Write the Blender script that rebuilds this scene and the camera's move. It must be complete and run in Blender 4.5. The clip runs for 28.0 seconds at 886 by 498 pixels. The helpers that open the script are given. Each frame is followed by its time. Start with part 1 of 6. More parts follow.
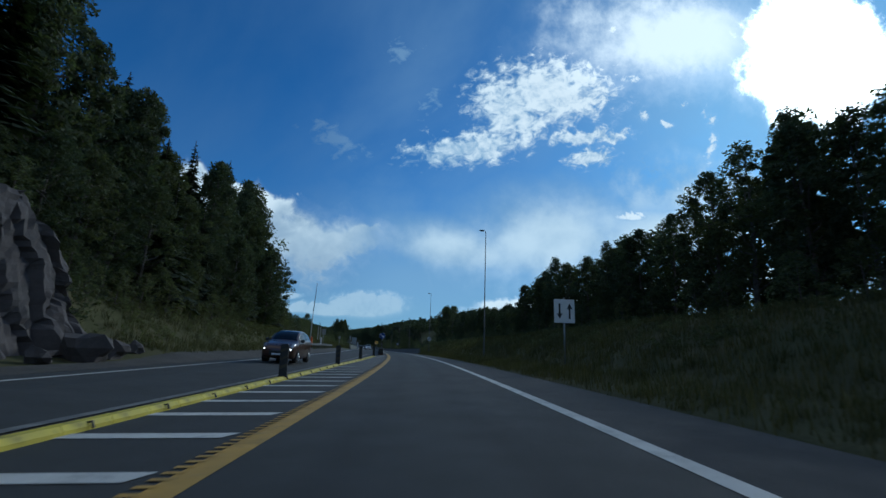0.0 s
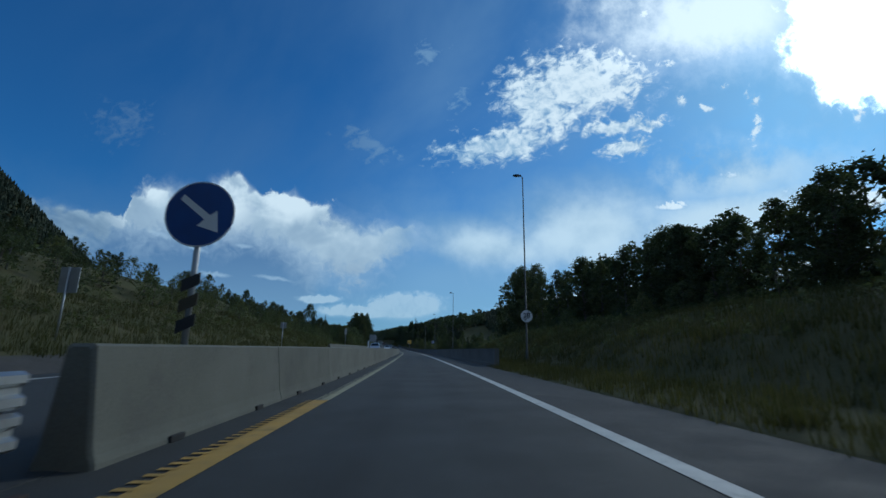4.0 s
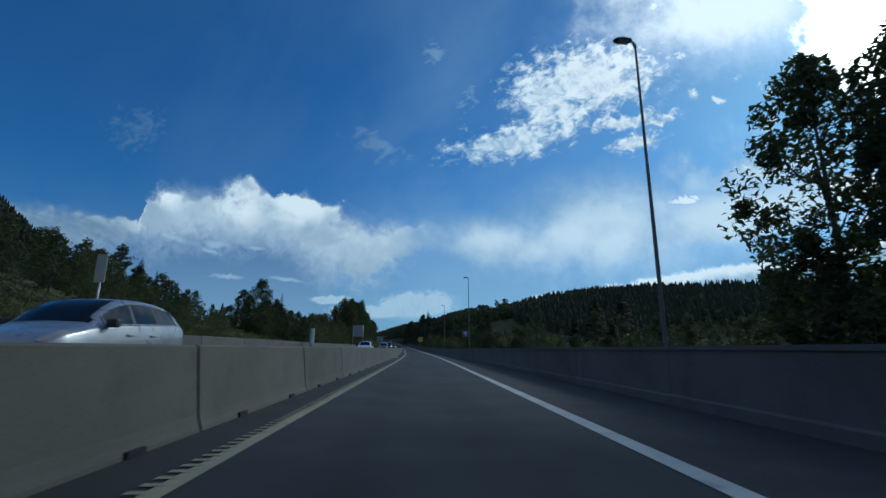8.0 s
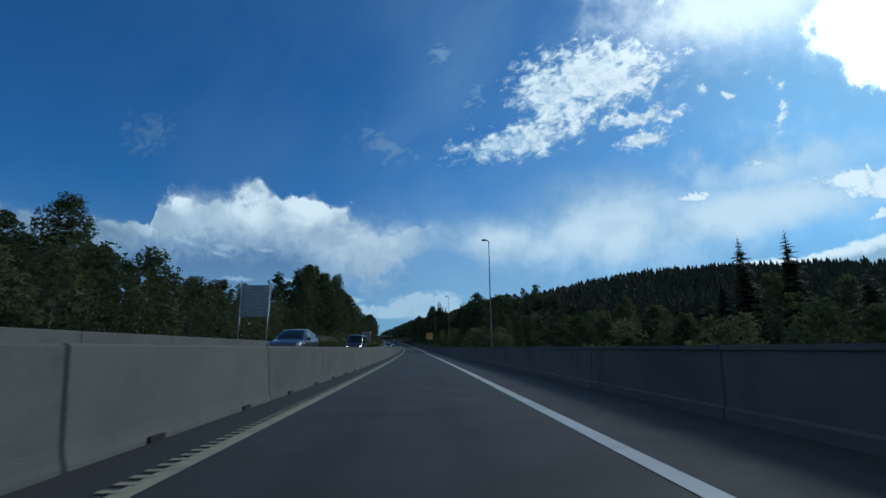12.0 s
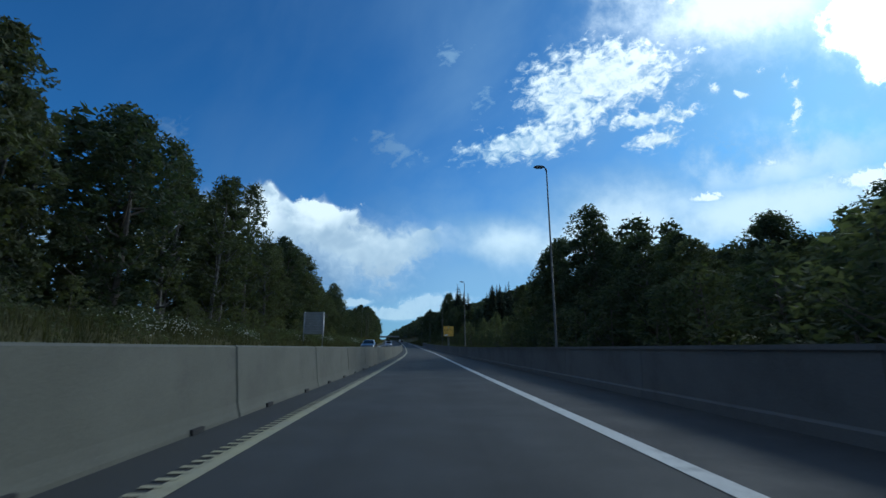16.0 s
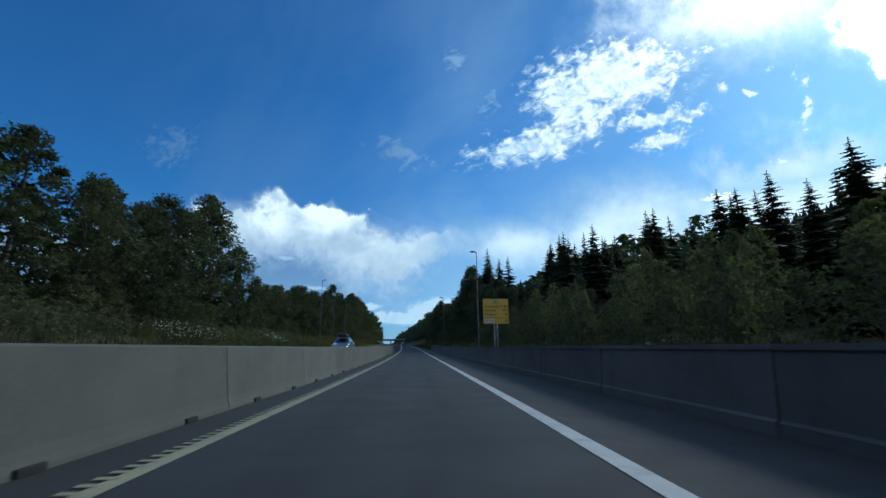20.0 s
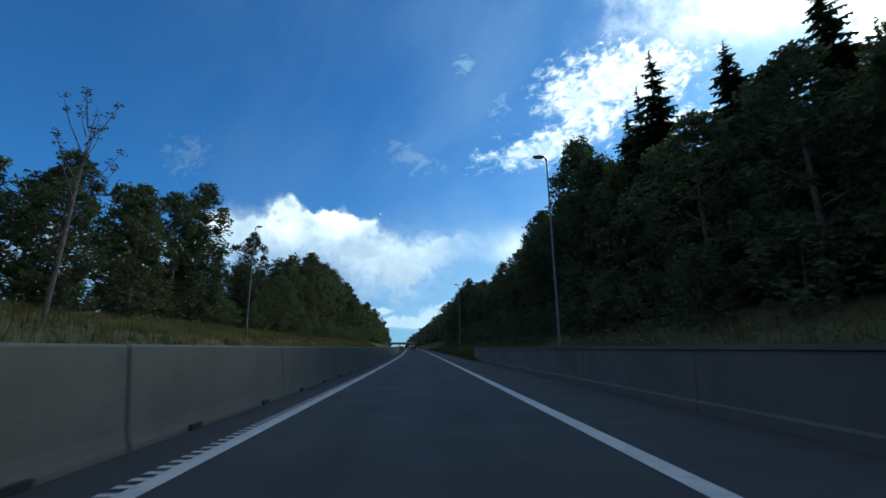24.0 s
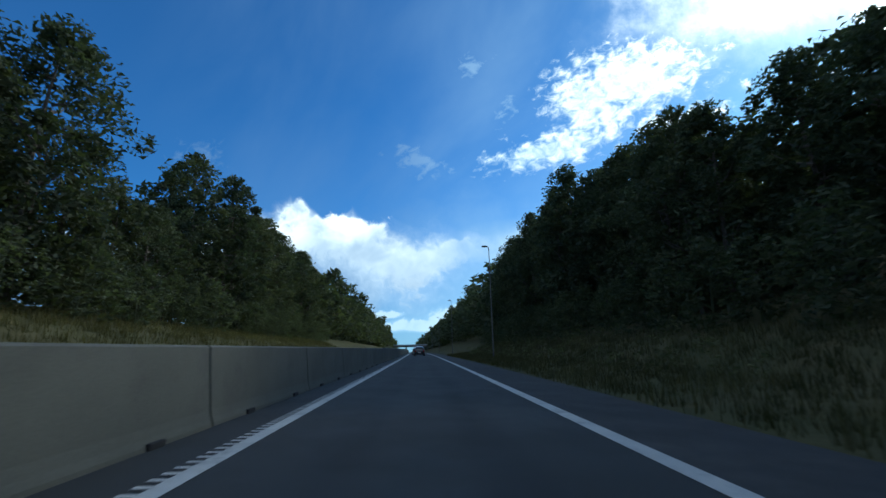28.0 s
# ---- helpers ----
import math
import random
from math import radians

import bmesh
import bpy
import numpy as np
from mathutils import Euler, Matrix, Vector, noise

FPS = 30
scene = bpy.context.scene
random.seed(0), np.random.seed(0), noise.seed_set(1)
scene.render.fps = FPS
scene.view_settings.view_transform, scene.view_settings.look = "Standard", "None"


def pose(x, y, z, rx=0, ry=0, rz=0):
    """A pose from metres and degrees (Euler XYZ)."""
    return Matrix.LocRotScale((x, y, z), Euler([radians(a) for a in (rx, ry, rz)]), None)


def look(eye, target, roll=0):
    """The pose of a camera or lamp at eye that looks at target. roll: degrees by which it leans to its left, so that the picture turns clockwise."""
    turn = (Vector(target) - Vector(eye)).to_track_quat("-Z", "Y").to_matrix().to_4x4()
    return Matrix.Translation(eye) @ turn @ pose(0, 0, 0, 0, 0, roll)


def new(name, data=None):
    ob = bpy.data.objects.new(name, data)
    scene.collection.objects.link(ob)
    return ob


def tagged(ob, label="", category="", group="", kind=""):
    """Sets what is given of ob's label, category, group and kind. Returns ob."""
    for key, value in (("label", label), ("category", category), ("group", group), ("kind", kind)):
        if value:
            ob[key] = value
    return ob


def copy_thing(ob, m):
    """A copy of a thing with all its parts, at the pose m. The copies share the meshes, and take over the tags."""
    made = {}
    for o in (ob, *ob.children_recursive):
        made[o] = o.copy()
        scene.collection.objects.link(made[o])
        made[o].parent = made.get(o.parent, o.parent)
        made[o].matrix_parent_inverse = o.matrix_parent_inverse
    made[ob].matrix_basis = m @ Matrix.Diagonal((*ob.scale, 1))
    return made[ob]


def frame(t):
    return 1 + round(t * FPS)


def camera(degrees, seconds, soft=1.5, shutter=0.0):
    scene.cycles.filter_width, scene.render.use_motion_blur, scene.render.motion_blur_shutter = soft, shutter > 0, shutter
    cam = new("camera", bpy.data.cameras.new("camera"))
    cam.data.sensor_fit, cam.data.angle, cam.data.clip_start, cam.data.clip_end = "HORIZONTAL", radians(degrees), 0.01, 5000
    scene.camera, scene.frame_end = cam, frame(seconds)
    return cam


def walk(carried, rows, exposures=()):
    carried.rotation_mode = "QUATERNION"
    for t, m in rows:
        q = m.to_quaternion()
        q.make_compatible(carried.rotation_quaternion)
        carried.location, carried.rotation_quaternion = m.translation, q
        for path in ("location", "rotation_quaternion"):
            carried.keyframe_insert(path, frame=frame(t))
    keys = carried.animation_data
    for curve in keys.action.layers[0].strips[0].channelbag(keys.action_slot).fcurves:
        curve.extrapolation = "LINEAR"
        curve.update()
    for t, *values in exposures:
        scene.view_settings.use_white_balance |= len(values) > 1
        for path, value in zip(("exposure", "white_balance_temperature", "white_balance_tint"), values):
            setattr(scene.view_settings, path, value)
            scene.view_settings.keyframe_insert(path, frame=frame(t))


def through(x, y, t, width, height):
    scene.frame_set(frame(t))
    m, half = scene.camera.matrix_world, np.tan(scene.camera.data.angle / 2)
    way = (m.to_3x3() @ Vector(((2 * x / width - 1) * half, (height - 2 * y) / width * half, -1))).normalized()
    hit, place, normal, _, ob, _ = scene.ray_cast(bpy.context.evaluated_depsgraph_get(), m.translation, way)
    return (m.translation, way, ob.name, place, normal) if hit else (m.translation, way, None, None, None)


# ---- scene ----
# The road is laid out along s, metres along our lane, u metres to the right of it and h metres above it.
# (s, heading to the left, climb, cross fall to the right), degrees
ROAD = [
    (-120, -16.0, 0.3, -2.4), (7.5, -6.5, 0.3, -2.2), (36, -4.65, 0.3, -1.5), (63, -2.65, 0.2, -1.1), (72, -2.05, 0.2, -0.9),
    (108, -0.6, 0.05, -0.6), (142, -0.2, 0.05, -0.35), (177, 0.05, 0.0, 0.2), (202, 0.5, 0.0, 0.1), (228, 1.3, 0.1, 0.3),
    (262, 2.15, 0.2, 0.0), (296, 2.3, 0.3, 0.15), (332, 2.4, 0.55, 0.6), (359, 3.4, 0.8, 0.5), (377, 4.2, 0.9, 0.4),
    (425, 4.8, 1.3, 0.65), (475, 5.6, 1.55, 0.75), (517, 6.2, 1.75, 1.1), (613, 7.0, 1.6, 0.9), (880, 8.6, 1.0, 0.5), (3200, 9.0, 0.6, 0.0)]
S0, S1 = -120.0, 3200.0
_s = np.arange(S0, S1 + 0.5, 1.0)
_k = np.array(ROAD, dtype=float)


def _smooth(col):
    v = np.interp(_s, _k[:, 0], col)
    w = np.hanning(31)
    return np.convolve(np.pad(v, 15, mode="edge"), w / w.sum(), mode="valid")


_head, _climb, _bank = (np.radians(_smooth(_k[:, i])) for i in (1, 2, 3))
_x = np.cumsum(-np.sin(_head))
_y = np.cumsum(np.cos(_head))
_z = np.cumsum(np.tan(_climb))
_o = int(8 - S0)
_x, _y, _z = _x - _x[_o], _y - _y[_o], _z - _z[_o]


def along(s):
    """Place, heading, climb and cross fall of the lane at s."""
    return [float(np.interp(s, _s, a)) for a in (_x, _y, _z, _head, _climb, _bank)]


def P(s, u, h=0.0):
    """A point beside the road; the cross fall levels out far from it."""
    x, y, z, a, c, b = along(s)
    lean = math.tan(b) * 14.0 * math.tanh(u / 14.0)
    return Vector((x + math.cos(a) * u, y + math.sin(a) * u, z - lean + h))


def F(s, u, h=0.0, turn=0.0, lean=True):
    """The pose of a thing at (s, u, h): its y runs along the road, its x to the right, turned to the left by turn degrees."""
    x, y, z, a, c, b = along(s)
    m = Matrix.Translation(P(s, u, h)) @ Matrix.Rotation(a + radians(turn), 4, "Z")
    if lean:
        m = m @ Matrix.Rotation(c, 4, "X") @ Matrix.Rotation(b, 4, "Y")
    return m


def rise(s):
    """The opposite carriageway lies higher, more so from the barrier's start on."""
    q = min(1.0, max(0.0, (s - 80) / 50))
    return 0.3 + 0.2 * q * q * (3 - 2 * q)


def travelled(t):
    return 7.474 + 19.0993 * t - 0.186765 * t ** 2 + 0.00550667 * t ** 3


# ---- camera ----
cam = camera(89.5, 28.0, soft=1.5, shutter=0.1)
EYE = 1.15
DRIFT = [(0, -0.17), (1.5, 0.0), (3, 0.07), (5.5, -0.18), (6, -0.15), (7, -0.07), (8, -0.04), (9.5, 0.11), (11, 0.2), (12.5, 0.2), (14.5, 0.05),
         (16, -0.06), (17, 0.0), (19, 0.38), (20, 0.49), (21.5, 0.29), (24, 0.15), (25, 0.12), (26, 0.2), (27, 0.15), (28, -0.02)]


def drive(t):
    s = travelled(t)
    u = float(np.interp(t, [d[0] for d in DRIFT], [d[1] for d in DRIFT]))
    return F(s, u) @ pose(0, 0, EYE) @ pose(0, 0, 0, 0, 0, -2.6) @ pose(0, 0, 0, 90 + 12.55)


walk(cam, [(0.5 * i, drive(0.5 * i)) for i in range(57)], exposures=[(0, -0.18, 5480, 1), (6, -0.18, 5560, 1), (10, -0.18, 5580, 1), (12.5, -0.12, 5600, 1), (17, 0.22, 5640, 1), (21, 0.32, 5700, 1), (25, 0.56, 5920, 1), (28, 0.6, 5820, 1)])


# ---- sky and light ----
def sky_axes(yaw, pitch):
    a, p = radians(yaw), radians(pitch)
    fwd = Vector((-math.sin(a) * math.cos(p), math.cos(a) * math.cos(p), math.sin(p)))
    right = Vector((math.cos(a), math.sin(a), 0))
    return right, right.cross(fwd), fwd


class Net:
    """Short-hand for building shader nodes."""

    def __init__(self, tree):
        self.t = tree

    def n(self, kind):
        return self.t.nodes.new(kind)

    def put(self, socket, v):
        if isinstance(v, bpy.types.NodeSocket):
            self.t.links.new(v, socket)
        else:
            socket.default_value = v

    def m(self, op, a, b=0.0, c=0.0, clamp=False):
        node = self.n("ShaderNodeMath")
        node.operation, node.use_clamp = op, clamp
        for i, v in enumerate((a, b, c)):
            self.put(node.inputs[i], v)
        return node.outputs[0]

    def dot(self, v, w):
        node = self.n("ShaderNodeVectorMath")
        node.operation = "DOT_PRODUCT"
        self.put(node.inputs[0], v)
        node.inputs[1].default_value = w
        return node.outputs["Value"]

    def xyz(self, x, y, z=0.0):
        node = self.n("ShaderNodeCombineXYZ")
        for i, v in enumerate((x, y, z)):
            self.put(node.inputs[i], v)
        return node.outputs[0]

    def noise(self, vec, scale, detail=4.0, rough=0.55, dist=0.0):
        node = self.n("ShaderNodeTexNoise")
        if vec is not None:
            self.put(node.inputs["Vector"], vec)
        node.inputs["Scale"].default_value = scale
        node.inputs["Detail"].default_value = detail
        node.inputs["Roughness"].default_value = rough
        node.inputs["Distortion"].default_value = dist
        return node.outputs["Fac"]

    def ramp(self, v, a, b, lo=0.0, hi=1.0):
        node = self.n("ShaderNodeMapRange")
        node.interpolation_type = "SMOOTHSTEP"
        for i, w in enumerate((v, a, b, lo, hi)):
            self.put(node.inputs[i], w)
        return node.outputs[0]

    def mix(self, f, a, b, blend="MIX"):
        node = self.n("ShaderNodeMix")
        node.data_type, node.blend_type = "RGBA", blend
        self.put(node.inputs[0], f)
        self.put(node.inputs[6], a if isinstance(a, bpy.types.NodeSocket) else (*a, 1))
        self.put(node.inputs[7], b if isinstance(b, bpy.types.NodeSocket) else (*b, 1))
        return node.outputs[2]

    def blob(self, X, Y, cx, cy, rx, ry, turn=0.0):
        """1 in the middle of an ellipse, 0 at its edge, below 0 outside."""
        c, s = math.cos(radians(turn)), math.sin(radians(turn))
        dx, dy = self.m("SUBTRACT", X, cx), self.m("SUBTRACT", Y, cy)
        p = self.m("MULTIPLY_ADD", dx, c / rx, self.m("MULTIPLY", dy, s / rx))
        q = self.m("MULTIPLY_ADD", dx, -s / ry, self.m("MULTIPLY", dy, c / ry))
        r = self.m("SQRT", self.m("MULTIPLY_ADD", p, p, self.m("MULTIPLY", q, q)))
        return self.m("SUBTRACT", 1.0, r)


SUN_UP, SUN_TURN = 28.5, 49.0      # degrees above the horizon, and to the right of the first straight
SKY, CLOUD, BLUE = 0.085, 1.0, (0.30, 0.69, 1.05)

world = bpy.data.worlds.new("world")
world.use_nodes = True
scene.world = world
wt = world.node_tree
wt.nodes.clear()
N = Net(wt)
sky = N.n("ShaderNodeTexSky")
sky.sky_type, sky.sun_disc, sky.sun_elevation, sky.sun_rotation = "NISHITA", False, radians(SUN_UP), radians(SUN_TURN)
sky.altitude, sky.air_density, sky.dust_density, sky.ozone_density = 100, 1.0, 0.6, 3.0
gen = N.n("ShaderNodeTexCoord").outputs["Generated"]
right, up, fwd = sky_axes(-2.6, 12.5)
depth = N.m("MAXIMUM", N.dot(gen, fwd), 0.12)
# the sky's chart: hundreds of units across, x to the right and y down, straight ahead at (7.84, 4.41)
CX = N.m("MULTIPLY_ADD", N.m("DIVIDE", N.dot(gen, right), depth), 7.9, 7.84)
CY = N.m("MULTIPLY_ADD", N.m("DIVIDE", N.dot(gen, up), depth), -7.9, 4.41)
chart = N.xyz(CX, CY)
n_big = N.m("SUBTRACT", N.noise(chart, 0.55, 5, 0.6), 0.5)
n_mid = N.m("SUBTRACT", N.noise(N.xyz(CX, CY, 3.7), 1.6, 6, 0.6), 0.5)
n_fine = N.m("SUBTRACT", N.noise(N.xyz(CX, CY, 9.1), 5.5, 6, 0.62, 0.6), 0.5)
n_soft = N.m("SUBTRACT", N.noise(N.xyz(CX, N.m("MULTIPLY", CY, 1.25), 6.3), 1.25, 3, 0.5, 0.4), 0.5)
WX = N.m("MULTIPLY_ADD", n_mid, 1.1, CX)
WY = N.m("MULTIPLY_ADD", n_fine, 0.35, N.m("MULTIPLY_ADD", n_big, 0.6, CY))


def most(*vals):
    out = vals[0]
    for v in vals[1:]:
        out = N.m("MAXIMUM", out, v)
    return out


# the long cumulus bank: its upper edge and the foot of its bright body, as lines across the chart
def line(x, pts):
    """y along a line through the points (x, y) of the chart."""
    node = N.n("ShaderNodeValToRGB")
    el = node.color_ramp.elements
    while len(el) < len(pts):
        el.new(0.5)
    for e, (px, py) in zip(el, pts):
        e.position = px / 16
    for e, (px, py) in zip(el, pts):
        e.color = (py / 8,) * 3 + (1,)
    N.put(node.inputs[0], N.m("MULTIPLY", x, 1 / 16))
    return N.m("MULTIPLY", node.outputs[0], 8.0)


BX = N.m("MULTIPLY_ADD", n_fine, 0.25, N.m("MULTIPLY_ADD", n_mid, 0.35, CX))
BY = N.m("MULTIPLY_ADD", n_fine, 0.34, N.m("MULTIPLY_ADD", n_mid, 0.3, CY))
T = line(BX, [(0, 3.42), (1.3, 3.6), (2.0, 3.85), (2.5, 3.9), (2.62, 3.45), (2.9, 3.24), (3.3, 3.18), (3.85, 3.27), (4.25, 3.05), (4.5, 3.12), (4.8, 3.45), (5.45, 3.32), (5.65, 3.6), (6.2, 3.6), (6.5, 3.74), (7.0, 3.68), (7.4, 3.86), (8.0, 4.02), (8.25, 4.3), (8.7, 5.6), (9.2, 7.9)])
B = line(BX, [(0, 4.7), (2.5, 4.4), (3.4, 4.3), (4.6, 4.3), (5.2, 4.55), (5.8, 5.0), (6.4, 5.15), (6.8, 4.9), (7.2, 4.6), (8.0, 4.3), (9.0, 4.2)])
d_top = N.m("SUBTRACT", BY, T)
wisp_w = N.ramp(N.noise(N.xyz(CX, CY, 12.0), 1.1, 3), 0.40, 0.62, 0.08, 0.55)
bank_up = N.m("SMOOTH_MIN", N.m("DIVIDE", N.m("MAXIMUM", N.m("ADD", d_top, 0.03), 0.0), wisp_w), 1.0, 0.3)
deep = N.m("DIVIDE", N.m("MULTIPLY_ADD", n_soft, 0.9, N.m("MULTIPLY_ADD", n_big, 0.5, d_top)), N.m("MAXIMUM", N.m("SUBTRACT", B, T), 0.25))
body = N.ramp(N.m("MULTIPLY_ADD", n_fine, 0.35, deep), 0.6, 1.35, 1.0, 0.0)
tail = N.ramp(N.m("MULTIPLY_ADD", n_mid, 1.2, CX), 6.9, 8.6, 1.0, 0.0)
under = N.m("MULTIPLY", N.ramp(N.m("MULTIPLY_ADD", n_mid, 0.8, CX), 5.6, 7.0, 0.82, 0.0), N.ramp(CY, 5.6, 6.4, 1.0, 0.75))
bank = N.m("MULTIPLY", bank_up, N.m("MAXIMUM", N.m("MULTIPLY", body, tail), under))
# veil and haze low over the horizon
veil = N.m("MULTIPLY", N.ramp(N.m("MULTIPLY_ADD", n_mid, 0.4, N.m("MULTIPLY_ADD", n_big, 1.8, CY)), 2.5, 5.0, 0.0, 1.0), N.ramp(CX, 4.0, 9.0, 0.5, 0.7))
LX, LY = N.m("MULTIPLY_ADD", n_mid, 0.5, CX), N.m("MULTIPLY_ADD", n_fine, 0.16, CY)
# a flat pale cumulus straight ahead, and a crisp line of small cumulus over the ridge
low = N.ramp(N.m("MULTIPLY_ADD", n_fine, 0.5, N.m("MULTIPLY_ADD", n_mid, 0.5, most(N.blob(LX, LY, 7.35, 5.4, 0.95, 0.3, -3), N.blob(LX, LY, 6.7, 5.5, 0.9, 0.16, 0), N.blob(LX, LY, 5.9, 5.3, 0.5, 0.08, 0)))), -0.02, 0.4, 0.0, 0.8)
R_ = line(N.m("MULTIPLY_ADD", n_mid, 0.5, CX), [(8.6, 5.5), (9.3, 5.24), (10.4, 5.08), (11.0, 5.0), (12.0, 4.8), (13.0, 4.62), (13.9, 4.58), (14.3, 4.5), (15.0, 4.3), (15.68, 4.08)])
d_ridge = N.m("SUBTRACT", N.m("MULTIPLY_ADD", n_fine, 0.22, N.m("MULTIPLY_ADD", n_mid, 0.2, CY)), R_)
ridge = N.m("MULTIPLY", N.ramp(d_ridge, -0.03, 0.05), N.ramp(N.m("MULTIPLY_ADD", n_mid, 1.5, CX), 8.8, 9.6, 0.0, 0.95))
ridge_lit = N.ramp(d_ridge, 0.1, 0.3, 1.0, 0.0)
PX_, PY_ = N.m("MULTIPLY_ADD", n_mid, 1.4, CX), N.m("MULTIPLY_ADD", n_mid, 0.7, CY)
streak = N.ramp(N.m("MULTIPLY_ADD", n_big, 0.9, N.m("MULTIPLY_ADD", n_mid, 0.5, most(N.blob(CX, CY, 10.7, 4.05, 2.0, 0.95, -10), N.m("ADD", N.blob(CX, CY, 13.2, 3.72, 2.4, 0.5, -11), 0.15), N.blob(CX, CY, 8.8, 4.3, 1.7, 0.5, 4), N.m("SUBTRACT", N.blob(PX_, PY_, 13.4, 3.0, 2.6, 0.8, -12), 0.3)))), -0.95, 0.9, 0.0, 0.92)
crest = N.ramp(N.m("MULTIPLY_ADD", n_fine, 1.3, N.m("MULTIPLY_ADD", n_mid, 0.7, most(N.blob(LX, LY, 15.0, 3.2, 1.1, 0.22, -9), N.blob(LX, LY, 15.5, 3.35, 1.0, 0.3, -4), N.m("SUBTRACT", N.blob(LX, LY, 12.15, 3.52, 0.42, 0.1, -4), 0.05), N.m("SUBTRACT", N.blob(LX, LY, 15.4, 3.82, 0.4, 0.12, -20), 0.1)))), -0.05, 0.5, 0.0, 0.92)
# the dappled patch and the small puffs round it
grain = N.xyz(N.m("MULTIPLY_ADD", CY, -0.3, CX), N.m("MULTIPLY_ADD", CX, 0.45, N.m("MULTIPLY", CY, 1.5)), 2.2)
dapple = N.m("SUBTRACT", N.noise(grain, 4.2, 8, 0.62, 0.5), 0.5)
PX = N.m("MULTIPLY_ADD", n_mid, 0.55, CX)
PY = N.m("MULTIPLY_ADD", n_fine, 0.3, N.m("MULTIPLY_ADD", n_mid, 0.3, CY))
patch = most(N.blob(PX, PY, 10.45, 1.35, 1.5, 0.72, -8), N.blob(PX, PY, 9.75, 1.75, 0.85, 0.75, 30), N.blob(PX, PY, 9.05, 2.5, 1.3, 0.34, -10), N.blob(PX, PY, 11.2, 2.12, 0.95, 0.17, -8), N.m("SUBTRACT", N.blob(PX, PY, 11.3, 2.48, 0.6, 0.24, -12), 0.12))
patch = N.ramp(N.m("MULTIPLY_ADD", n_fine, 0.5, N.m("MULTIPLY_ADD", dapple, 2.0, patch)), -0.2, 0.62)
puffs = most(N.blob(WX, WY, 6.65, 2.55, 0.65, 0.3, 12), N.blob(WX, WY, 8.2, 1.7, 0.28, 0.3), N.m("SUBTRACT", N.blob(WX, WY, 2.5, 2.25, 0.75, 0.5), 0.12), N.m("SUBTRACT", N.blob(WX, WY, 7.75, 0.95, 0.4, 0.35), 0.15), N.m("SUBTRACT", N.blob(WX, WY, 12.4, 2.5, 1.1, 0.4, -5), 0.35))
puffs = N.ramp(N.m("MULTIPLY_ADD", dapple, 3.0, puffs), -0.1, 1.1, 0.0, 0.55)
bits = most(N.blob(LX, LY, 12.72, 1.74, 0.16, 0.1), N.m("SUBTRACT", N.blob(LX, LY, 13.0, 1.35, 0.16, 0.12, -30), 0.2), N.m("SUBTRACT", N.blob(LX, LY, 12.25, 1.65, 0.3, 0.2), 0.3), N.blob(LX, LY, 13.55, 1.55, 0.15, 0.26, -20), N.m("ADD", N.blob(LX, LY, 13.68, 2.1, 0.13, 0.34, 8), 0.2), N.m("SUBTRACT", N.blob(LX, LY, 13.15, 2.95, 0.32, 0.09, -5), 0.1), N.blob(LX, LY, 15.55, 1.8, 0.16, 0.3, 10), N.m("SUBTRACT", N.blob(LX, LY, 11.95, 1.0, 0.35, 0.18, -15), 0.3), N.m("SUBTRACT", N.blob(LX, LY, 11.6, 0.1, 0.3, 0.16), 0.1))
bits = N.ramp(N.m("MULTIPLY_ADD", n_fine, 1.6, N.m("MULTIPLY_ADD", dapple, 2.2, bits)), -0.1, 1.0, 0.0, 0.9)
lens = most(N.blob(LX, LY, 3.1, 4.22, 0.35, 0.06, 18), N.blob(LX, LY, 3.85, 4.33, 0.33, 0.07, 6), N.blob(LX, LY, 3.75, 4.45, 0.26, 0.05, 14), N.blob(LX, LY, 4.55, 4.4, 0.24, 0.05, 6), N.blob(LX, LY, 4.05, 4.9, 0.4, 0.06, 4), N.blob(LX, LY, 5.1, 4.95, 0.4, 0.05, 8))
lens = N.ramp(lens, 0.0, 0.8, 0.0, 0.6)
wisps = N.ramp(N.noise(N.xyz(N.m("MULTIPLY_ADD", CY, 0.5, CX), N.m("MULTIPLY", CY, 0.6), 5.0), 0.42, 5, 0.52, 0.5), 0.28, 0.8, 0.0, N.ramp(CX, 0.8, 4.6, 0.03, 0.28))
# the bright cloud before the sun, and the veil that reaches out from it
glare = most(N.blob(WX, WY, 15.6, 0.3, 1.75, 1.2), N.blob(WX, WY, 12.8, 0.1, 2.6, 1.05, -6))
glare = N.m("MAXIMUM", N.ramp(N.m("MULTIPLY_ADD", n_mid, 1.0, N.blob(WX, WY, 15.7, 0.3, 1.6, 1.2)), -0.1, 0.5), N.ramp(N.m("MULTIPLY_ADD", n_mid, 0.7, N.m("MULTIPLY_ADD", n_big, 0.6, glare)), -0.35, 0.7, 0.0, 0.85))
core = N.ramp(N.m("MULTIPLY_ADD", n_fine, 0.35, N.m("MULTIPLY_ADD", n_mid, 0.7, N.m("MULTIPLY_ADD", n_big, 0.8, N.blob(CX, CY, 15.85, 0.15, 1.75, 1.45)))), -0.08, 0.2)

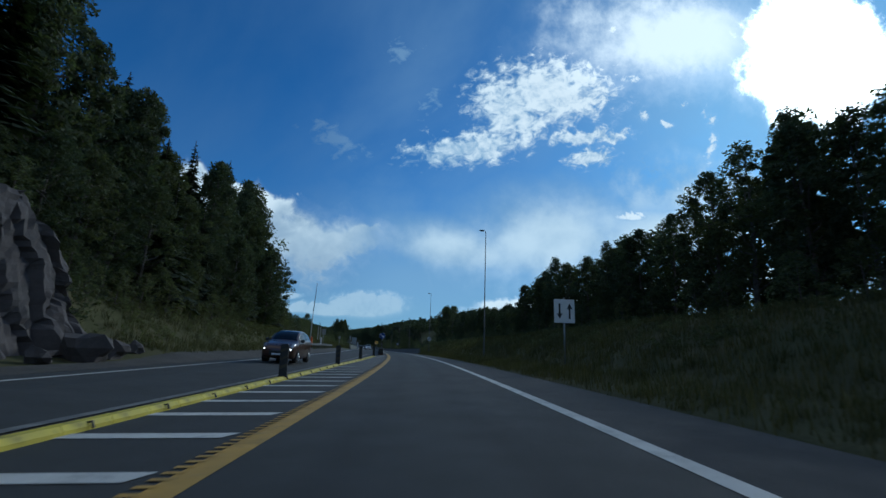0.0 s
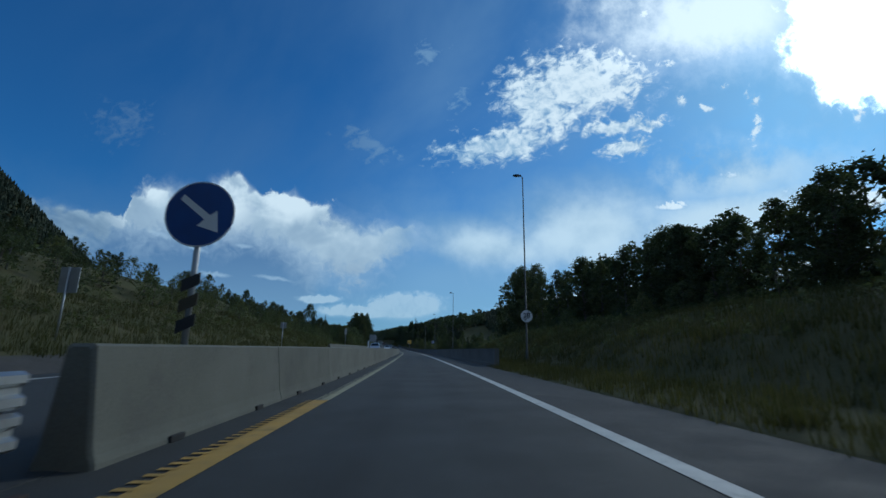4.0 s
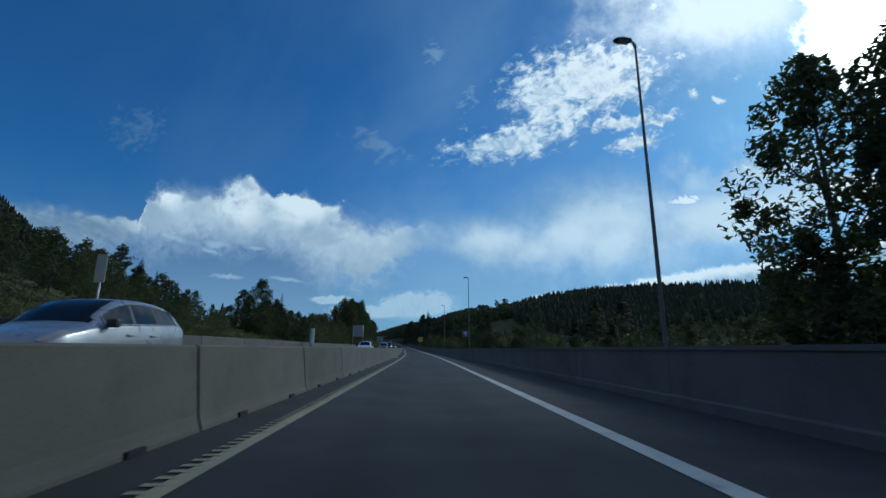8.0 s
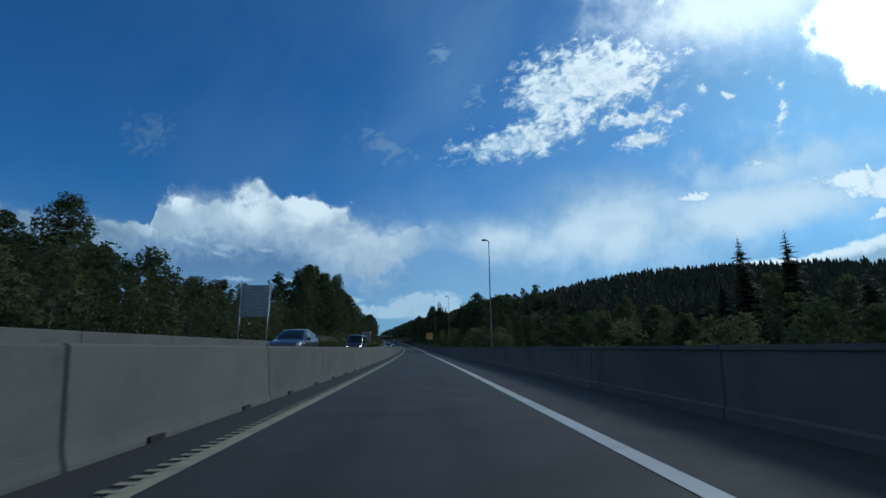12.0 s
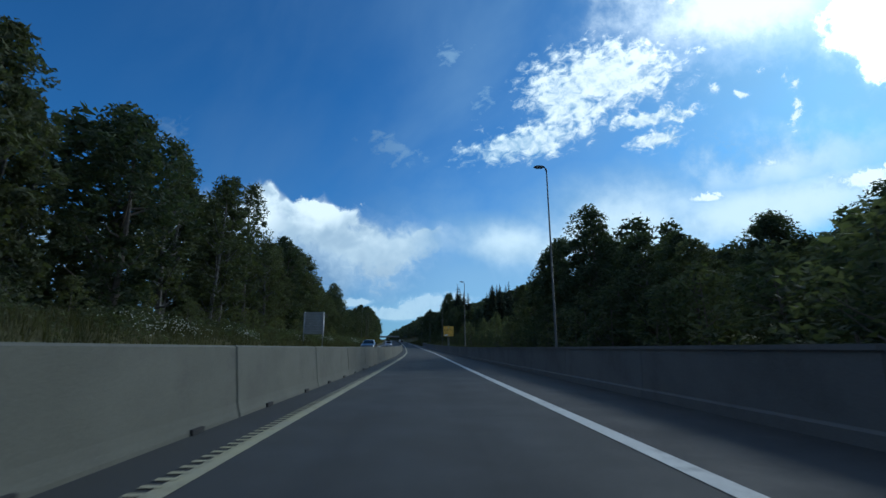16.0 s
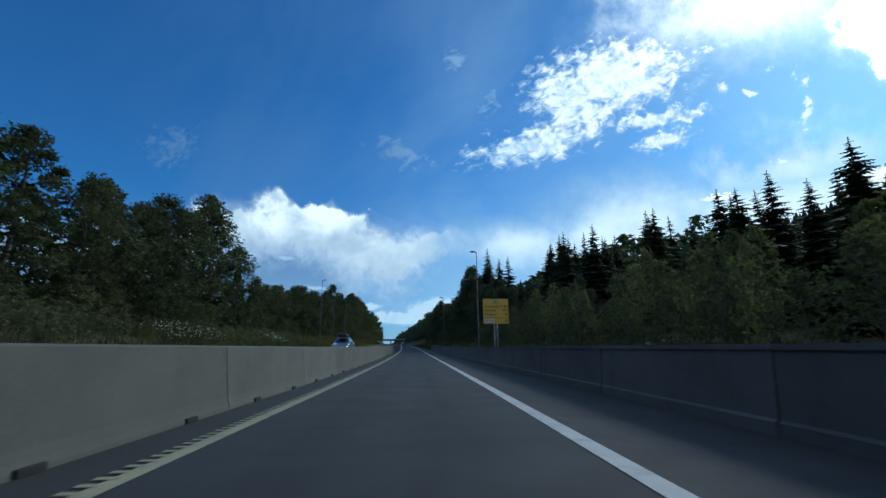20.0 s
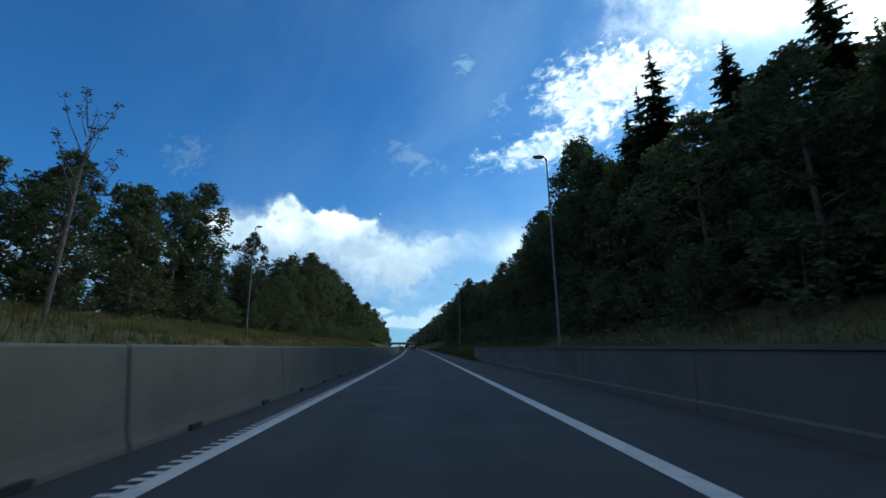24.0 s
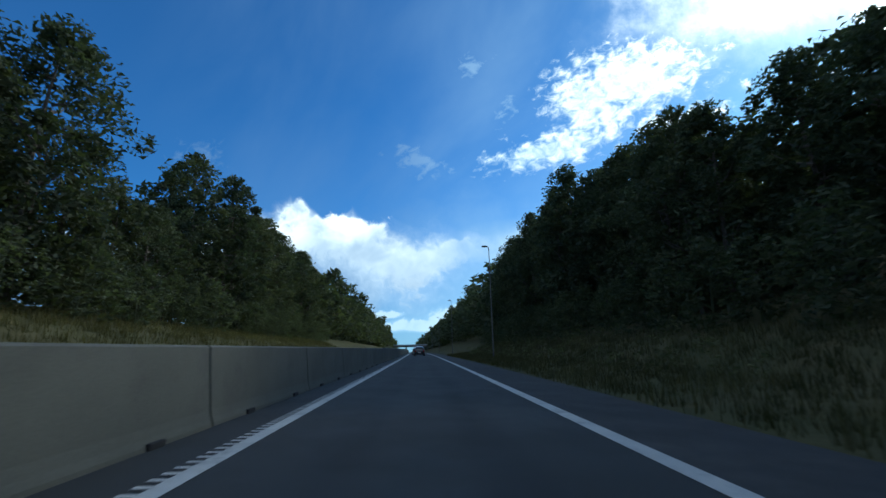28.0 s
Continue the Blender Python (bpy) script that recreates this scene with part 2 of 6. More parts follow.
aureole = N.ramp(N.m("MULTIPLY_ADD", n_big, 0.5, N.m("MULTIPLY_ADD", n_mid, 0.25, N.blob(CX, CY, 15.0, 0.6, 7.0, 5.2, -8))), -0.05, 1.0, 0.0, 0.62)
soft = N.m("MAXIMUM", N.m("MAXIMUM", veil, wisps), N.m("MAXIMUM", streak, N.m("MAXIMUM", puffs, aureole)))
mask = most(bank, soft, low, patch, glare, bits, crest, lens, ridge, core)
# round about, overhead, out of the chart: broken cloud added unseen for fill light
ahead = N.ramp(N.dot(gen, fwd), 0.15, 0.45)
fill_cloud = N.m("MULTIPLY", N.ramp(N.noise(gen, 2.3, 6, 0.6, 0.4), 0.44, 0.62), N.ramp(N.dot(gen, Vector((0, 0, 1))), -0.02, 0.1))
mask = N.m("MULTIPLY_ADD", mask, ahead, N.m("MULTIPLY", fill_cloud, N.m("SUBTRACT", 1.0, ahead)))
# tones: blue-grey foot and haze, paler body, lit crests
far_left = N.ramp(N.m("MULTIPLY_ADD", n_mid, 0.6, CX), 2.1, 2.9)
tone = N.mix(N.ramp(CX, 5.5, 8.0), N.mix(N.ramp(CY, 4.3, 5.7), (0.135, 0.225, 0.37), (0.22, 0.34, 0.49)), (0.30, 0.45, 0.60))
layer = N.ramp(N.noise(N.xyz(N.m("MULTIPLY", CX, 0.35), N.m("MULTIPLY_ADD", CX, -0.35, CY), 15.0), 2.6, 5, 0.6, 0.4), 0.32, 0.68)
pale = N.mix(far_left, N.mix(layer, (0.17, 0.26, 0.38), (0.28, 0.38, 0.49)), N.mix(N.ramp(n_soft, -0.2, 0.2), (0.36, 0.46, 0.57), (0.52, 0.62, 0.70)))
lit = N.mix(far_left, N.mix(layer, (0.26, 0.36, 0.47), (0.44, 0.54, 0.63)), (0.80, 0.86, 0.89))
crown = most(N.blob(BX, BY, 4.35, 3.75, 0.5, 0.65, 10), N.blob(BX, BY, 5.3, 3.6, 0.75, 0.5), N.blob(BX, BY, 3.0, 3.45, 0.45, 0.3, -20), N.m("MULTIPLY", N.blob(BX, BY, 6.6, 4.0, 1.2, 0.5, 10), 0.6), N.ramp(d_top, 0.3, 0.05, -0.3, 0.5))
high = N.ramp(N.m("MULTIPLY_ADD", n_soft, 1.9, N.m("MULTIPLY_ADD", n_fine, 0.9, N.m("MULTIPLY_ADD", n_mid, 0.6, crown))), -0.15, 0.95)
tone = N.mix(N.m("MULTIPLY", N.m("MULTIPLY", body, tail), bank_up), tone, N.mix(high, pale, lit))
tone = N.mix(N.m("MAXIMUM", streak, N.m("MULTIPLY", veil, N.ramp(CX, 8.3, 10.0))), tone, N.mix(N.ramp(N.m("MULTIPLY_ADD", n_mid, 0.6, N.m("MULTIPLY_ADD", n_soft, 0.7, N.m("MULTIPLY_ADD", CX, 0.06, streak))), 0.85, 1.75), (0.27, 0.42, 0.57), (0.74, 0.84, 0.89)))
tone = N.mix(ahead, (0.5, 0.52, 0.54), tone)
tone = N.mix(N.m("MULTIPLY", patch, 0.95), tone, N.mix(N.ramp(N.m("MULTIPLY_ADD", n_fine, 0.8, N.m("MULTIPLY_ADD", N.blob(CX, CY, 10.7, 1.3, 1.6, 1.0), 0.15, dapple)), -0.3, 0.26), (0.36, 0.51, 0.67), (0.90, 0.94, 0.96)))
small = most(low, bits, crest)
tone = N.mix(small, tone, N.mix(N.ramp(N.m("MULTIPLY_ADD", n_mid, 0.8, N.m("MULTIPLY_ADD", n_fine, 0.8, N.m("MULTIPLY", small, 0.6))), 0.15, 0.6), (0.42, 0.55, 0.66), N.mix(N.ramp(CX, 8.5, 11.5), (0.58, 0.69, 0.76), (0.95, 0.98, 0.98))))
tone = N.mix(ridge, tone, N.mix(ridge_lit, (0.34, 0.48, 0.60), (0.86, 0.92, 0.94)))
tone = N.mix(lens, tone, (0.5, 0.62, 0.72))
glare, core = (N.m("MULTIPLY", q, ahead) for q in (glare, core))
tone = N.mix(N.m("MAXIMUM", glare, core), tone, (1.3, 1.32, 1.3))
tone = N.mix(core, tone, (4.0, 4.0, 3.9))
blue = N.mix(1.0, sky.outputs[0], BLUE, "MULTIPLY")
bg = N.n("ShaderNodeBackground")
N.put(bg.inputs[0], blue)
bg.inputs[1].default_value = SKY
bc = N.n("ShaderNodeBackground")
N.put(bc.inputs[0], tone)
bc.inputs[1].default_value = CLOUD
ms = N.n("ShaderNodeMixShader")
N.put(ms.inputs[0], N.m("MULTIPLY", mask, 1.0, clamp=True))
wt.links.new(bg.outputs[0], ms.inputs[1])
wt.links.new(bc.outputs[0], ms.inputs[2])
wt.links.new(ms.outputs[0], N.n("ShaderNodeOutputWorld").inputs[0])

sun = new("sun", bpy.data.lights.new("sun", "SUN"))
sun.data.energy, sun.data.angle, sun.data.color = 1.15, radians(12), (1.0, 0.95, 0.86)
_su, _st = radians(SUN_UP), radians(SUN_TURN)
sun.matrix_world = look((0, 0, 60), Vector((0, 0, 60)) - Vector((math.sin(_st) * math.cos(_su), math.cos(_st) * math.cos(_su), math.sin(_su))))


# ---- materials ----
def material(name, base, rough=0.7, metal=0.0, other=None, scale=1.0, fine=None, bump=0.0, bump_scale=40.0, spread=0.0, stain=None, stain_scale=0.3, space="Object", spec=0.5):
    """A surface with variation at two scales: base to other by a coarse noise, fine grain, stains and relief. space: 'Object', or 'World' for large ground."""
    mat = bpy.data.materials.new(name)
    mat.use_nodes = True
    nt = mat.node_tree
    K = Net(nt)
    b = nt.nodes["Principled BSDF"]
    vec = K.n("ShaderNodeNewGeometry").outputs["Position"] if space == "World" else K.n("ShaderNodeTexCoord").outputs["Object"]
    col = K.mix(K.ramp(K.noise(vec, scale, 5), 0.3, 0.7), base, other or base)
    if stain:
        col = K.mix(K.ramp(K.noise(vec, stain_scale, 6, 0.65), 0.5, 0.72, 0.0, 0.75), col, stain)
    if fine:
        col = K.mix(K.ramp(K.noise(vec, bump_scale * 1.5, 2), 0.35, 0.65, 0.0, fine), col, tuple(min(1, c * 1.6 + 0.01) for c in base))
    if spread:
        rnd = K.n("ShaderNodeObjectInfo").outputs["Random"]
        col = K.mix(1.0, col, K.mix(rnd, (1 - spread,) * 3, (1 + spread,) * 3), "MULTIPLY")
    K.put(b.inputs["Base Color"], col)
    K.put(b.inputs["Roughness"], K.ramp(K.noise(vec, scale * 3, 3), 0.2, 0.8, max(0.02, rough - 0.08), min(1, rough + 0.08)))
    b.inputs["Metallic"].default_value = metal
    b.inputs["Specular IOR Level"].default_value = spec
    if bump:
        bp = K.n("ShaderNodeBump")
        bp.inputs["Strength"].default_value = bump
        bp.inputs["Distance"].default_value = 0.02
        K.put(bp.inputs["Height"], K.noise(vec, bump_scale, 6, 0.7))
        nt.links.new(bp.outputs[0], b.inputs["Normal"])
    return mat


def leafy(name, dark, light, through=0.35):
    """Leaves: they let some light through, and vary from tree to tree and leaf to leaf."""
    mat = bpy.data.materials.new(name)
    mat.use_nodes = True
    nt = mat.node_tree
    K = Net(nt)
    b = nt.nodes["Principled BSDF"]
    geo = K.n("ShaderNodeNewGeometry")
    rnd = K.n("ShaderNodeObjectInfo").outputs["Random"]
    col = K.mix(geo.outputs["Random Per Island"], dark, light)
    col = K.mix(K.ramp(K.noise(geo.outputs["Position"], 0.35, 3), 0.35, 0.65, 0.0, 0.6), col, tuple(0.6 * d for d in dark))
    col = K.mix(1.0, col, K.mix(rnd, (0.75, 0.8, 0.8), (1.25, 1.15, 1.0)), "MULTIPLY")
    K.put(b.inputs["Base Color"], col)
    b.inputs["Roughness"].default_value = 0.75
    b.inputs["Specular IOR Level"].default_value = 0.22
    tr = K.n("ShaderNodeBsdfTranslucent")
    K.put(tr.inputs[0], K.mix(1.0, col, (1.15, 1.3, 0.6), "MULTIPLY"))
    mx = K.n("ShaderNodeMixShader")
    mx.inputs[0].default_value = through
    nt.links.new(b.outputs[0], mx.inputs[1])
    nt.links.new(tr.outputs[0], mx.inputs[2])
    nt.links.new(mx.outputs[0], nt.nodes["Material Output"].inputs[0])
    return mat


def glassy(name, tint, rough=0.05):
    mat = bpy.data.materials.new(name)
    mat.use_nodes = True
    b = mat.node_tree.nodes["Principled BSDF"]
    b.inputs["Base Color"].default_value = (*tint, 1)
    b.inputs["Roughness"].default_value = rough
    b.inputs["Specular IOR Level"].default_value = 0.7
    return mat


ASPHALT = material("asphalt", (0.030, 0.0315, 0.030), 0.85, other=(0.038, 0.0395, 0.037), scale=0.25, fine=0.55, bump=0.5, bump_scale=55, stain=(0.033, 0.034, 0.035), stain_scale=0.5, space="World")


def wheel_tracks(mat):
    """Darkens and polishes two soft bands of the lane, by the road's own coordinate across it, with patches along it."""
    nt = mat.node_tree
    K = Net(nt)
    b = nt.nodes["Principled BSDF"]
    old = b.inputs["Base Color"].links[0].from_socket
    sep = K.n("ShaderNodeSeparateXYZ")
    K.put(sep.inputs[0], K.n("ShaderNodeUVMap").outputs[0])
    u, s_ = sep.outputs[0], sep.outputs[1]
    wob = K.m("MULTIPLY_ADD", K.m("SUBTRACT", K.noise(K.xyz(K.m("MULTIPLY", u, 1.2), K.m("MULTIPLY", s_, 0.05)), 1.0, 4), 0.5), 0.7, u)
    band = most_of(K, [K.ramp(K.m("ABSOLUTE", K.m("SUBTRACT", wob, c)), 0.55, 0.1) for c in (-0.85, 0.8)])
    grain = K.ramp(K.noise(K.xyz(K.m("MULTIPLY", u, 2.0), K.m("MULTIPLY", s_, 0.12)), 1.0, 5, 0.65), 0.3, 0.7, 0.35, 1.0)
    K.put(b.inputs["Base Color"], K.mix(K.m("MULTIPLY", band, grain), old, K.mix(1.0, old, (0.72, 0.72, 0.73), "MULTIPLY")))


def most_of(K, vals):
    out = vals[0]
    for v in vals[1:]:
        out = K.m("MAXIMUM", out, v)
    return out


wheel_tracks(ASPHALT)
SHOULDER = material("shoulder_asphalt", (0.036, 0.036, 0.035), 0.9, other=(0.047, 0.045, 0.042), scale=0.4, fine=0.5, bump=0.6, bump_scale=45, stain=(0.075, 0.07, 0.06), stain_scale=0.7, space="World")
WORN_LINE = material("worn_road_paint", (0.22, 0.215, 0.20), 0.8, other=(0.12, 0.12, 0.115), scale=2.5, bump=0.3, stain=(0.06, 0.06, 0.058), stain_scale=3.0, space="World")
WHITE_LINE = material("white_road_paint", (0.58, 0.575, 0.53), 0.7, other=(0.47, 0.465, 0.43), scale=1.5, fine=0.2, bump=0.3, stain=(0.22, 0.22, 0.21), stain_scale=2.2, space="World")
YELLOW_LINE = material("yellow_road_paint", (0.50, 0.30, 0.06), 0.75, other=(0.40, 0.25, 0.06), scale=1.5, bump=0.3, stain=(0.22, 0.16, 0.06), stain_scale=2.0, space="World")
PALE_LINE = material("pale_yellow_road_paint", (0.40, 0.37, 0.22), 0.75, other=(0.34, 0.32, 0.22), scale=1.5, bump=0.3, stain=(0.2, 0.18, 0.12), stain_scale=2.0, space="World")
CONCRETE = material("barrier_concrete", (0.134, 0.136, 0.110), 0.9, other=(0.112, 0.114, 0.092), scale=0.7, fine=0.2, bump=0.35, bump_scale=30, spread=0.10, stain=(0.098, 0.096, 0.084), stain_scale=1.1)
DARK_CONCRETE = material("parapet_concrete", (0.128, 0.13, 0.125), 0.9, other=(0.10, 0.101, 0.099), scale=0.6, fine=0.2, bump=0.4, bump_scale=30, spread=0.1, stain=(0.09, 0.09, 0.085), stain_scale=0.9)
GRAVEL = material("verge_gravel", (0.045, 0.040, 0.034), 0.95, other=(0.075, 0.066, 0.055), scale=0.8, fine=0.6, bump=1.0, bump_scale=30, stain=(0.05, 0.052, 0.03), stain_scale=0.6, space="World")
JOINT = material("dark_joint", (0.03, 0.03, 0.03), 0.95, bump=0.2)
GALV = material("galvanised_steel", (0.42, 0.44, 0.45), 0.5, 0.85, other=(0.34, 0.36, 0.37), scale=2.0, bump=0.1, stain=(0.25, 0.25, 0.25), stain_scale=3)
# base darkened so the lamps read as backlit silhouettes; mottling and stains are weathering
LAMP_STEEL = material("weathered_backlit_lamp_steel", (0.10, 0.106, 0.105), 0.7, 0.2, other=(0.07, 0.075, 0.075), scale=1.5, bump=0.1, stain=(0.06, 0.062, 0.06), stain_scale=2)
DULL_STEEL = material("weathered_rail_steel", (0.20, 0.205, 0.20), 0.7, 0.35, other=(0.14, 0.143, 0.14), scale=1.2, bump=0.15, stain=(0.09, 0.08, 0.07), stain_scale=1.6)
RUST = material("rusty_steel", (0.10, 0.06, 0.045), 0.85, 0.3, other=(0.05, 0.035, 0.03), scale=4.0, bump=0.3)
KERB = material("yellow_kerb_paint", (0.62, 0.52, 0.06), 0.65, other=(0.5, 0.42, 0.06), scale=2.0, bump=0.3, stain=(0.25, 0.21, 0.06), stain_scale=3.0)
BLACK_PLASTIC = material("black_plastic", (0.02, 0.02, 0.022), 0.5, other=(0.03, 0.03, 0.03), scale=3, bump=0.1)
RED_PLASTIC = material("dull_reflective_stripe", (0.075, 0.065, 0.035), 0.6, other=(0.05, 0.042, 0.026), scale=3)
ORANGE = material("orange_enamel", (0.75, 0.14, 0.015), 0.5, other=(0.6, 0.11, 0.015), scale=3, bump=0.05)
SIGN_WHITE = material("white_sign_film", (0.75, 0.76, 0.75), 0.5, other=(0.66, 0.67, 0.66), scale=2)
PALE_PANEL = material("pale_grey_enamel", (0.42, 0.42, 0.38), 0.6, other=(0.34, 0.34, 0.31), scale=2, bump=0.05)
SIGN_BLUE = material("blue_sign_film", (0.02, 0.07, 0.26), 0.45, other=(0.02, 0.055, 0.2), scale=2)
SIGN_YELLOW = material("yellow_sign_film", (0.80, 0.46, 0.06), 0.5, other=(0.74, 0.42, 0.055), scale=1.5)
SIGN_GREEN = material("green_sign_film", (0.01, 0.22, 0.12), 0.45)
SIGN_BLACK = material("black_sign_film", (0.012, 0.012, 0.012), 0.5)
SIGN_BACK = material("grey_aluminium_sheet", (0.33, 0.34, 0.34), 0.55, 0.5, other=(0.26, 0.27, 0.27), scale=1.5, bump=0.1)
GRASS_GROUND = material("rough_grass_ground", (0.070, 0.072, 0.033), 0.95, other=(0.105, 0.094, 0.050), scale=0.25, fine=0.4, bump=1.0, bump_scale=9, stain=(0.13, 0.105, 0.055), stain_scale=0.4, space="World", spec=0.05)
ROCK = material("blasted_rock", (0.062, 0.053, 0.050), 0.9, other=(0.105, 0.090, 0.084), scale=0.6, fine=0.3, bump=1.0, bump_scale=6, stain=(0.05, 0.05, 0.045), stain_scale=0.8)
BARK = material("bark", (0.085, 0.07, 0.055), 0.95, other=(0.14, 0.12, 0.1), scale=3, bump=0.8, bump_scale=12)
BIRCH_BARK = material("birch_bark", (0.15, 0.145, 0.13), 0.85, other=(0.06, 0.055, 0.05), scale=4, bump=0.4, bump_scale=12)
LEAF = leafy("broad_leaves", (0.070, 0.084, 0.053), (0.124, 0.144, 0.094), 0.38)
LEAF_LIGHT = leafy("light_leaves", (0.10, 0.114, 0.069), (0.172, 0.182, 0.118), 0.45)
NEEDLE = leafy("needles", (0.036, 0.049, 0.030), (0.062, 0.078, 0.046), 0.2)
BLADE = leafy("grass_blades", (0.066, 0.072, 0.030), (0.165, 0.148, 0.078), 0.35)
BLOSSOM = material("cream_blossom", (0.62, 0.60, 0.50), 0.8, other=(0.5, 0.5, 0.38), scale=5)
RUBBER = material("tyre_rubber", (0.015, 0.015, 0.016), 0.85, bump=0.1)
RIM = material("alloy_rim", (0.4, 0.41, 0.42), 0.35, 0.9, scale=4)
CHROME = material("window_trim_steel", (0.5, 0.51, 0.52), 0.3, 0.9, scale=4)
GLASS = glassy("dark_car_glass", (0.012, 0.015, 0.018))
GLASS.node_tree.nodes["Principled BSDF"].inputs["Specular IOR Level"].default_value = 0.3
LAMP_GLASS = glassy("headlight_glass", (0.30, 0.31, 0.33), 0.12)
DAY_LAMP = glassy("lit_headlight", (0.9, 0.92, 0.95), 0.2)
DAY_LAMP.node_tree.nodes["Principled BSDF"].inputs["Emission Color"].default_value = (1.0, 0.98, 0.94, 1)
DAY_LAMP.node_tree.nodes["Principled BSDF"].inputs["Emission Strength"].default_value = 3.0
TAIL_GLASS = glassy("tail_light_glass", (0.35, 0.01, 0.01), 0.2)


# ---- building helpers ----
def mesh(name, verts, faces, mat, smooth=False):
    me = bpy.data.meshes.new(name)
    me.from_pydata([tuple(v) for v in verts], [], faces)
    me.materials.append(mat)
    if smooth:
        me.shade_smooth()
    me.update()
    return me


def part(name, me, parent, label="", m=None):
    ob = new(name, me)
    ob.parent = parent
    if m is not None:
        ob.matrix_basis = m
    if label:
        tagged(ob, label)
    return ob


def thing(name, m, label, category, group="", kind=""):
    ob = new(name)
    ob.empty_display_size = 0.3
    ob.matrix_basis = m
    return tagged(ob, label, category, group, kind)


class Geo:
    """Collects faces of one mesh."""

    def __init__(self):
        self.v, self.f = [], []

    def add(self, verts, faces):
        o = len(self.v)
        self.v += [tuple(v) for v in verts]
        self.f += [tuple(i + o for i in f) for f in faces]
        return self

    def box(self, x0, x1, y0, y1, z0, z1, cut=0.0, m=None):
        """A box, its edges cut back by cut."""
        if cut <= 0:
            v = [(x, y, z) for z in (z0, z1) for y in (y0, y1) for x in (x0, x1)]
            f = [(0, 2, 3, 1), (4, 5, 7, 6), (0, 1, 5, 4), (1, 3, 7, 5), (3, 2, 6, 7), (2, 0, 4, 6)]
        else:
            bm = bmesh.new()
            bmesh.ops.create_cube(bm, size=1, matrix=Matrix.Translation(((x0 + x1) / 2, (y0 + y1) / 2, (z0 + z1) / 2)) @ Matrix.Diagonal((x1 - x0, y1 - y0, z1 - z0, 1)))
            bmesh.ops.bevel(bm, geom=bm.edges[:], offset=cut, segments=2, affect="EDGES", profile=0.6)
            bm.verts.index_update()
            v = [tuple(q.co) for q in bm.verts]
            f = [tuple(q.index for q in g.verts) for g in bm.faces]
            bm.free()
        if m is not None:
            v = [m @ Vector(q) for q in v]
        return self.add(v, f)

    def tube(self, pts, radii, n=8, caps=True):
        pts = [Vector(p) for p in pts]
        rings = []
        for i, p in enumerate(pts):
            d = (pts[min(i + 1, len(pts) - 1)] - pts[max(i - 1, 0)]).normalized()
            a = d.cross(Vector((0, 0, 1)) if abs(d.z) < 0.95 else Vector((1, 0, 0))).normalized()
            b = d.cross(a)
            rings.append([p + radii[i] * (math.cos(2 * math.pi * k / n) * a + math.sin(2 * math.pi * k / n) * b) for k in range(n)])
        v = [q for r in rings for q in r]
        f = [(i * n + k, i * n + (k + 1) % n, (i + 1) * n + (k + 1) % n, (i + 1) * n + k) for i in range(len(pts) - 1) for k in range(n)]
        if caps:
            f += [tuple(range(n - 1, -1, -1)), tuple((len(pts) - 1) * n + k for k in range(n))]
        return self.add(v, f)

    def prism(self, outline, y0, y1, m=None):
        """An outline in x and z drawn out along y."""
        n = len(outline)
        v = [(x, y0, z) for x, z in outline] + [(x, y1, z) for x, z in outline]
        f = [(i, (i + 1) % n, n + (i + 1) % n, n + i) for i in range(n)] + [tuple(range(n - 1, -1, -1)), tuple(range(n, 2 * n))]
        if m is not None:
            v = [m @ Vector(q) for q in v]
        return self.add(v, f)

    def disc(self, r, y0, y1, n=28, cx=0.0, cz=0.0):
        return self.prism([(cx + r * math.cos(2 * math.pi * k / n), cz + r * math.sin(2 * math.pi * k / n)) for k in range(n)], y0, y1)

    def out(self, name, mat, smooth=False):
        return mesh(name, self.v, self.f, mat, smooth)


def ribbon(name, section, s0, s1, step, mat, smooth=False):
    """A strip of (u, h) points drawn along the road; u may be a function of s."""
    ss = np.linspace(s0, s1, max(2, int(round((s1 - s0) / step)) + 1))
    v, f, n = [], [], len(section)
    for i, s in enumerate(ss):
        for u, h in section:
            v.append(P(s, u(s) if callable(u) else u, h(s) if callable(h) else h))
        if i:
            o = (i - 1) * n
            f += [(o + k, o + k + 1, o + n + k + 1, o + n + k) for k in range(n - 1)]
    me = mesh(name, v, f, mat, smooth)
    # across and along the road, in metres
    uv = me.uv_layers.new(name="UVMap")
    for loop in me.loops:
        i, k = divmod(loop.vertex_index, n)
        u = section[k][0]
        uv.data[loop.index].uv = (u(ss[i]) if callable(u) else u, ss[i])
    return me


